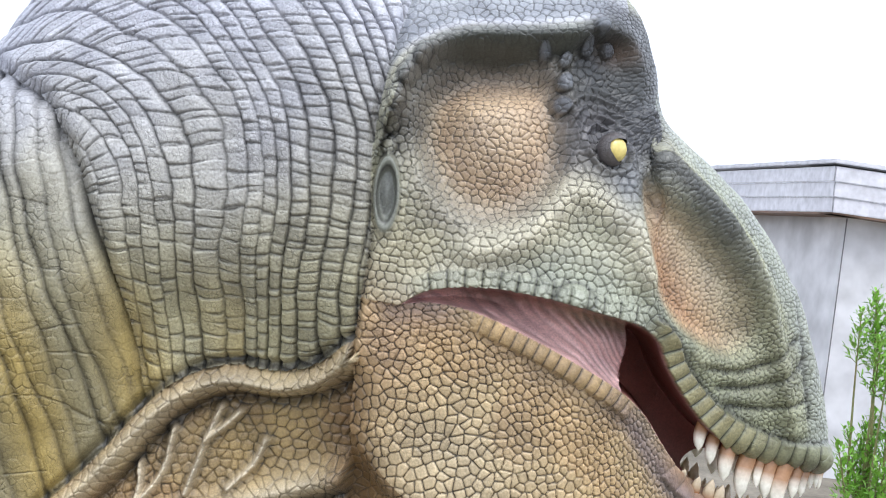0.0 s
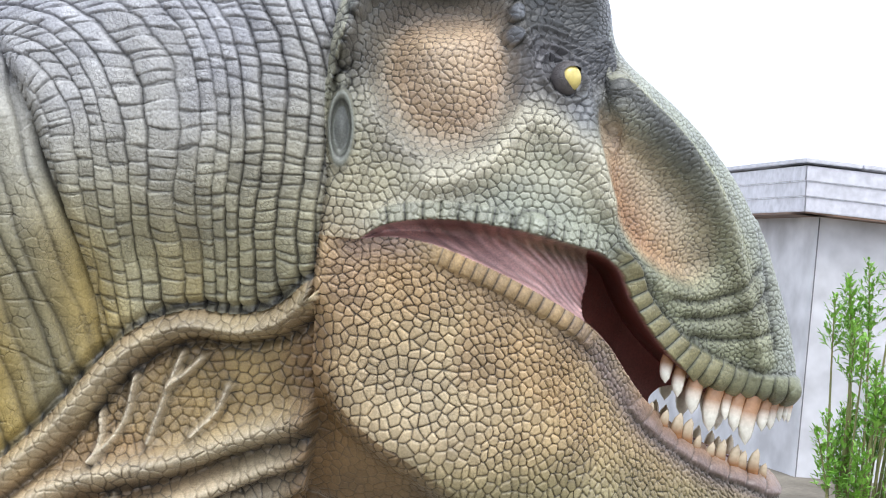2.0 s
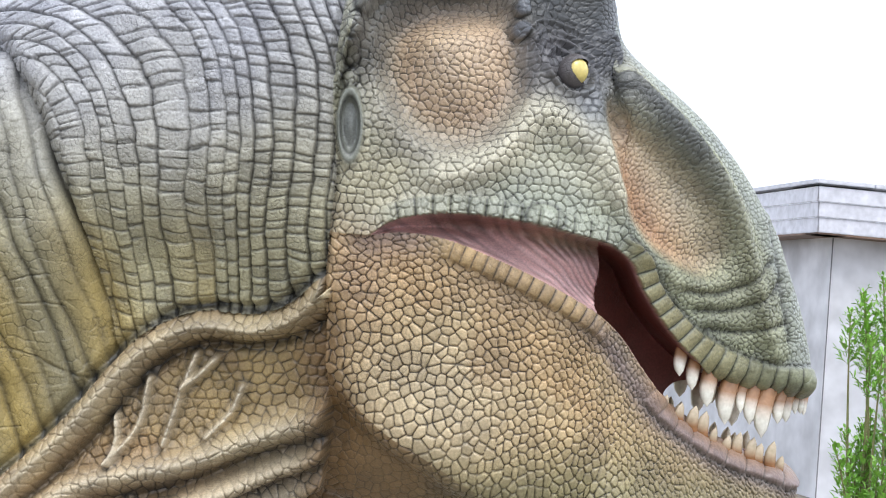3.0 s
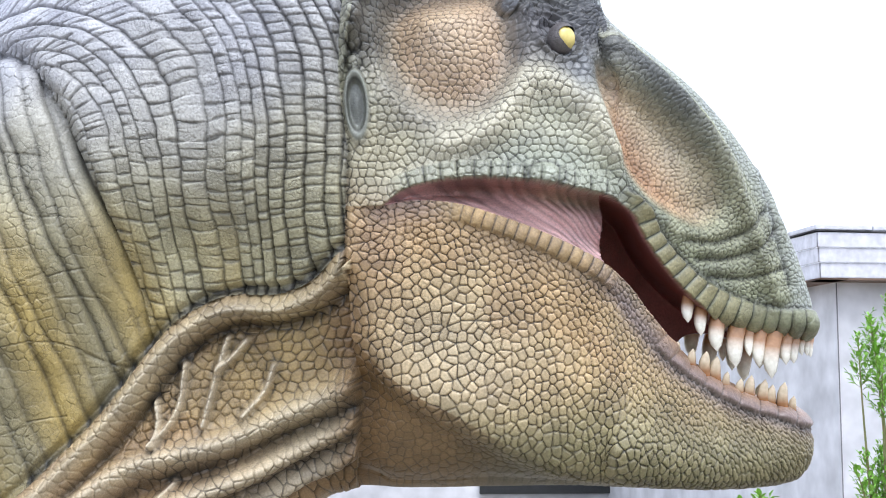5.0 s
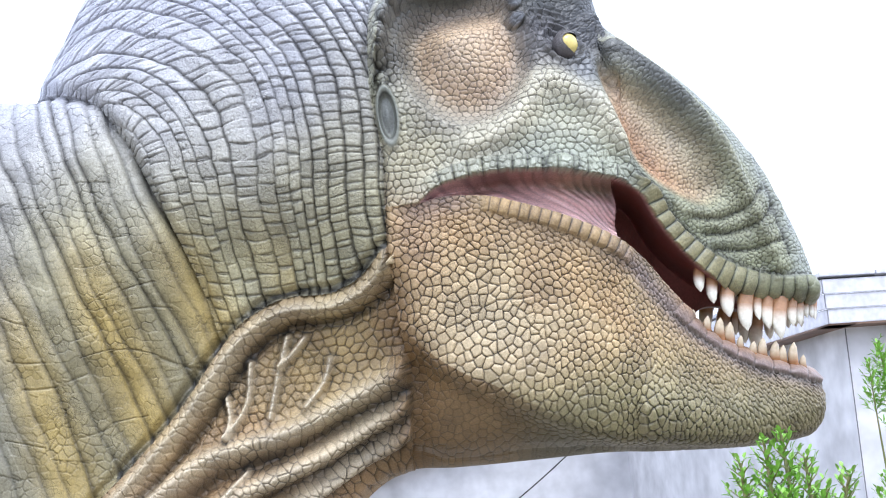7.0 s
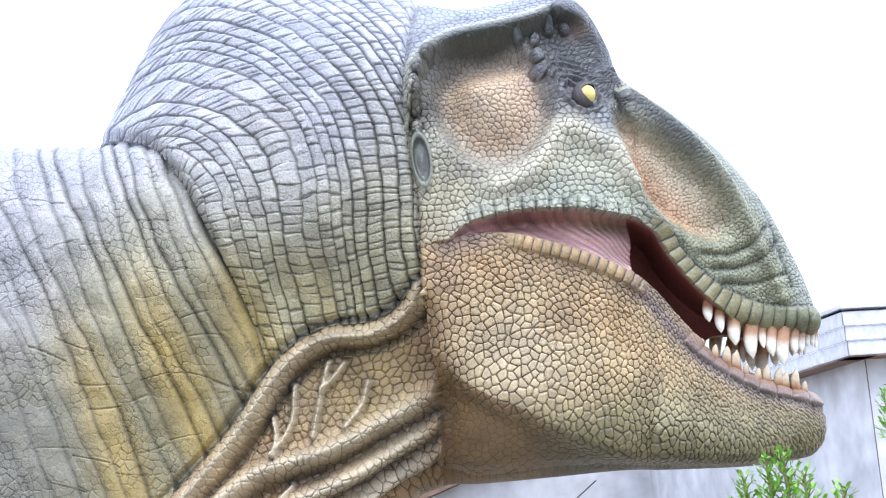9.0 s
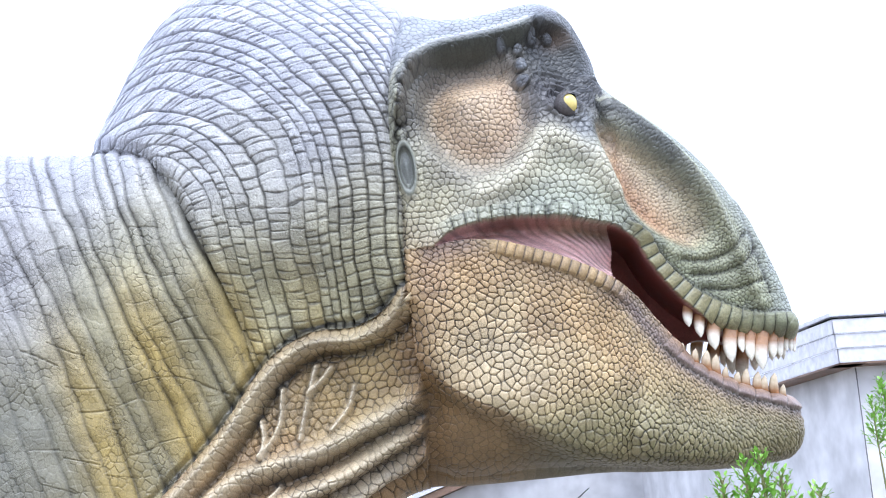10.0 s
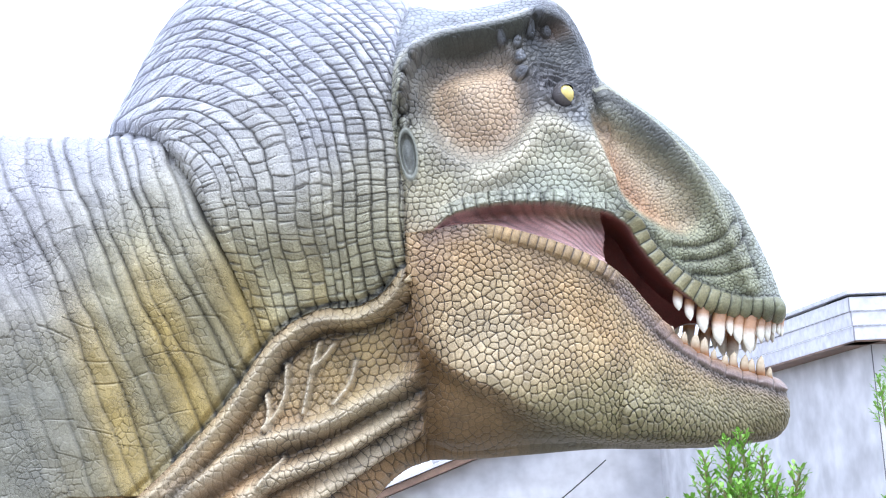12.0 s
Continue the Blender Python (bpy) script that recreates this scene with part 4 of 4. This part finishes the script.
ALONG, ACROSS = Vector((-0.2, 0.98, 0)).normalized(), Vector((0.98, 0.2, 0)).normalized()


house = tagged(new("building"), "grey rendered building with pale boarded eaves behind the statue", "building")
EAVE_LOW, EAVE_HIGH = 1.50, 2.26


def run_part(name, direction, length, out0, out1, z0, z1, material, label="", bevel=0.01, start=0.0):
    """A straight piece along one side of the building; out0..out1 is how far it stands out from the wall."""
    d = direction.normalized()
    o = Vector((d.y, -d.x, 0))
    if o.dot(Vector((0, -1, 0))) < 0 and direction is ACROSS or direction is ALONG and o.dot(ACROSS) > 0:
        o = -o
    bm = box_bm(start, length, out0, out1, z0, z1, bevel)
    m = Matrix(((d.x, o.x, 0, CORNER.x), (d.y, o.y, 0, CORNER.y), (0, 0, 1, 0), (0, 0, 0, 1)))
    bm.transform(m)
    bmesh.ops.recalc_face_normals(bm, faces=bm.faces[:])
    return part(name, bm, material, house, label)


for direction, length in ((ALONG, 46.0), (ACROSS, 14.0)):
    run_part("wall", direction, length, -0.3, 0.0, GROUND, EAVE_LOW + 0.05, RENDERED_WALL, bevel=0, start=0.3 if direction is ALONG else 0.0)
    run_part("soffit", direction, length, 0.0, 0.49, EAVE_LOW - 0.03, EAVE_LOW, SOFFIT, "brown stained timber soffit", 0, start=-0.49)
    for i in range(3):
        run_part("fascia_board", direction, length, 0.47 + 0.03 * i, 0.50 + 0.03 * i, EAVE_LOW + 0.245 * i, EAVE_LOW + 0.245 * i + 0.245, FASCIA, start=-0.50 - 0.03 * i)
    run_part("roof_edge", direction, length, -0.4, 0.59, EAVE_HIGH - 0.015, EAVE_HIGH + 0.015, ROOFING, start=-0.59)
run_part("roof_cap", ALONG, 5.5, -0.4, 0.585, EAVE_HIGH + 0.017, EAVE_HIGH + 0.09, FASCIA, "raised pale roof capping", 0.01, start=-0.58)
run_part("roof_cap", ACROSS, 6.0, -0.4, 0.585, EAVE_HIGH + 0.017, EAVE_HIGH + 0.09, FASCIA, "raised pale roof capping", 0.01, start=0.42)
run_part("corner_joint", ACROSS, 0.03, 0.0, 0.005, GROUND, EAVE_LOW - 0.04, ROOFING, bevel=0, start=0.01)

# a lower building further back
low = tagged(new("low_building"), "low pale rendered building with a brown eave", "building")


def prism_bm(points, y0, y1):
    """An upright slab with the given outline (x, z) between two depths."""
    bm = bmesh.new()
    front, back = [bm.verts.new((x, y0, z)) for x, z in points], [bm.verts.new((x, y1, z)) for x, z in points]
    bm.faces.new(front)
    bm.faces.new(back[::-1])
    for i in range(len(points)):
        k = (i + 1) % len(points)
        bm.faces.new((front[k], front[i], back[i], back[k]))
    bmesh.ops.recalc_face_normals(bm, faces=bm.faces[:])
    return bm


part("wall", prism_bm([(-3.1, GROUND), (-3.1, -0.42), (3.0, 1.66), (9.0, -0.4), (9.0, GROUND)], 33.0, 33.3), RENDERED_WALL, low)
part("eave", prism_bm([(-3.7, -0.62), (-3.7, -0.44), (3.0, 1.86), (9.6, -0.4), (9.6, -0.58), (3.0, 1.68)], 32.4, 36.0), SOFFIT, low, "brown timber verge")
part("roof", prism_bm([(-3.75, -0.435), (-3.75, -0.36), (3.0, 1.95), (9.65, -0.32), (9.65, -0.395), (3.0, 1.868)], 32.35, 36.1), FASCIA, low, "pale roof edge")

# a cable that sags across the low building
bm = bmesh.new()
a, b = Vector((-0.6, 32.3, -1.9)), Vector((2.6, 32.3, 0.2))
ring0 = None
for i in range(13):
    t = i / 12
    c = a.lerp(b, t) + Vector((0, 0, -0.12 * math.sin(math.pi * t)))
    ring = [bm.verts.new(c + Vector((0.014 * math.cos(k * math.pi / 3), 0, 0.014 * math.sin(k * math.pi / 3)))) for k in range(6)]
    if ring0:
        for k in range(6):
            bm.faces.new((ring0[k], ring0[(k + 1) % 6], ring[(k + 1) % 6], ring[k]))
    ring0 = ring
tagged(link("cable", bm, DARK), "thin dark cable running up before the low building", "cable")

window = part("window", box_bm(0.9, 4.2, 32.86, 32.98, -3.0 + 0.4, -1.75, 0.01), GLASS, low, "dark window under the eave")
part("frame", box_bm(0.8, 4.3, 32.80, 32.9, -1.76, -1.64, 0.01), DARK, window)

# ---------------------------------------------------------------- shrubs


def leaf_into(verts, faces, base, direction, up, length, width):
    """One pointed leaf, folded along its rib and bent down at the tip."""
    d = direction.normalized()
    s = d.cross(up)
    s = s.normalized() if s.length > 1e-4 else Vector((1, 0, 0))
    n = s.cross(d)
    i = len(verts)
    verts += [base, base + d * length * 0.35 + s * width * 0.5 + n * width * 0.18, base + d * length * 0.35 - s * width * 0.5 + n * width * 0.18,
              base + d * length * 0.4, base + d * length * 0.72 + s * width * 0.36 + n * width * 0.05 - Vector((0, 0, 0.06 * length)),
              base + d * length * 0.72 - s * width * 0.36 + n * width * 0.05 - Vector((0, 0, 0.06 * length)), base + d * length - Vector((0, 0, 0.2 * length))]
    faces += [(i, i + 3, i + 1), (i, i + 2, i + 3), (i + 1, i + 3, i + 6, i + 4), (i + 3, i + 2, i + 5, i + 6)]


def tube_into(verts, faces, points, r0, r1, sides=5):
    prev = None
    for k, p in enumerate(points):
        t = k / (len(points) - 1)
        r = r0 + (r1 - r0) * t
        row = []
        for q in range(sides):
            a = 2 * math.pi * q / sides
            row.append(len(verts))
            verts.append(p + Vector((r * math.cos(a), r * math.sin(a), 0)))
        if prev:
            for q in range(sides):
                faces.append((prev[q], prev[(q + 1) % sides], row[(q + 1) % sides], row[q]))
        prev = row


def mesh_part(name, verts, faces, material, parent, label=""):
    me = bpy.data.meshes.new(name)
    me.from_pydata([tuple(v) for v in verts], [], faces)
    me.materials.append(material)
    ob = new(name, me)
    ob.parent = parent
    if label:
        tagged(ob, label)
    return ob


def shrub(seed, base, shoots, label):
    """shoots: (tip x, tip y, tip z, leafy length, leaf length), metres, tips relative to the base."""
    rng = random.Random(seed)
    top = tagged(new("shrub"), label, "shrub", "shrubs")
    top.location = base
    sv, sf, lv, lf = [], [], [], []
    for tx, ty, tz, leafy, size in shoots:
        tip = Vector((tx, ty, tz))
        root = Vector((tx * 0.25 + rng.uniform(-0.1, 0.1), ty * 0.25, 0))
        knee = root.lerp(tip, 0.55) + Vector((rng.uniform(-0.12, 0.12), rng.uniform(-0.1, 0.1), 0.15))
        path = [root * (1 - t) ** 2 + knee * 2 * t * (1 - t) + tip * t * t for t in (i / 24 for i in range(25))]
        length = sum((q - p).length for p, q in zip(path, path[1:]))
        tube_into(sv, sf, path, 0.022, 0.005)
        steps = max(8, int(leafy / (size * 0.2)))
        for i in range(steps):
            t = 1 - (leafy / length) * (1 - i / (steps - 1)) if steps > 1 else 1
            t = max(0.05, min(t, 0.999))
            p = path[int(t * 24)].lerp(path[min(int(t * 24) + 1, 24)], t * 24 - int(t * 24))
            along = (path[min(int(t * 24) + 1, 24)] - path[int(t * 24)]).normalized()
            young = i / steps
            ang = i * 2.4 + rng.uniform(-0.5, 0.5)
            reach = (0.30 - 0.22 * young) * min(1.0, leafy) * rng.uniform(0.5, 1.15)
            outw = Vector((math.cos(ang), math.sin(ang), 0.55 + 0.5 * young)).normalized()
            # a side twig with leaves of its own
            end = p + outw * reach
            tube_into(sv, sf, [p, end], 0.005, 0.002, 3)
            m = max(3, int(reach / (size * 0.24)))
            for k in range(m):
                b = p.lerp(end, (k + 0.6) / m)
                w = Vector((rng.uniform(-1, 1), rng.uniform(-1, 1), rng.uniform(-0.2, 0.9)))
                l = size * rng.uniform(0.55, 1.1) * (1 - 0.45 * young)
                leaf_into(lv, lf, b, outw * 0.7 + w, Vector((0, 0, 1)) + w * 0.3, l, l * rng.uniform(0.36, 0.5))
            leaf_into(lv, lf, end, outw + along, Vector((0, 0, 1)), size * (0.9 - 0.4 * young), size * 0.26)
    mesh_part("stem", sv, sf, TWIG, top, "thin green-brown stems")
    mesh_part("foliage", lv, lf, LEAF, top)
    return top


rng = random.Random(4)
dense = []
for i in range(20):
    a, r = i * 2.4, 0.30 * math.sqrt(i / 20)
    dense.append((r * math.cos(a) * 1.1, 0.45 * r * math.sin(a), 1.99 - 0.7 * r - rng.uniform(0, 0.22), rng.uniform(0.35, 0.6), rng.uniform(0.055, 0.075)))
shrub(1, (0.99, -0.08, GROUND), dense, "leafy fresh green shrub growing beside the statue's jaw")
tall = []
for i in range(17):
    a = i * 2.4
    tall.append((0.18 + 0.52 * math.cos(a) * rng.uniform(0.5, 1.1), 0.35 * math.sin(a), 1.5 + 2.45 * ((i * 0.618) % 1), rng.uniform(0.5, 0.85), rng.uniform(0.11, 0.14)))
for i in range(16):
    a = i * 2.4 + 0.7
    tall.append((0.2 + 0.6 * math.cos(a) * rng.uniform(0.4, 1.1), 0.4 * math.sin(a), 0.9 + 1.3 * ((i * 0.618) % 1), rng.uniform(0.6, 0.9), rng.uniform(0.11, 0.14)))
shrub(2, (4.33, 10.0, GROUND), tall, "tall thin-branched green shrub beside the building corner")
sprays = [(0.3, 0.0, 5.15, 1.4, 0.1), (-0.1, 0.2, 5.3, 1.6, 0.1), (0.1, -0.2, 4.9, 1.2, 0.1), (-0.5, 0.0, 5.0, 1.5, 0.1)]
shrub(3, (-4.3, 6.0, GROUND), sprays, "high green shrub reaching just above the statue's back")
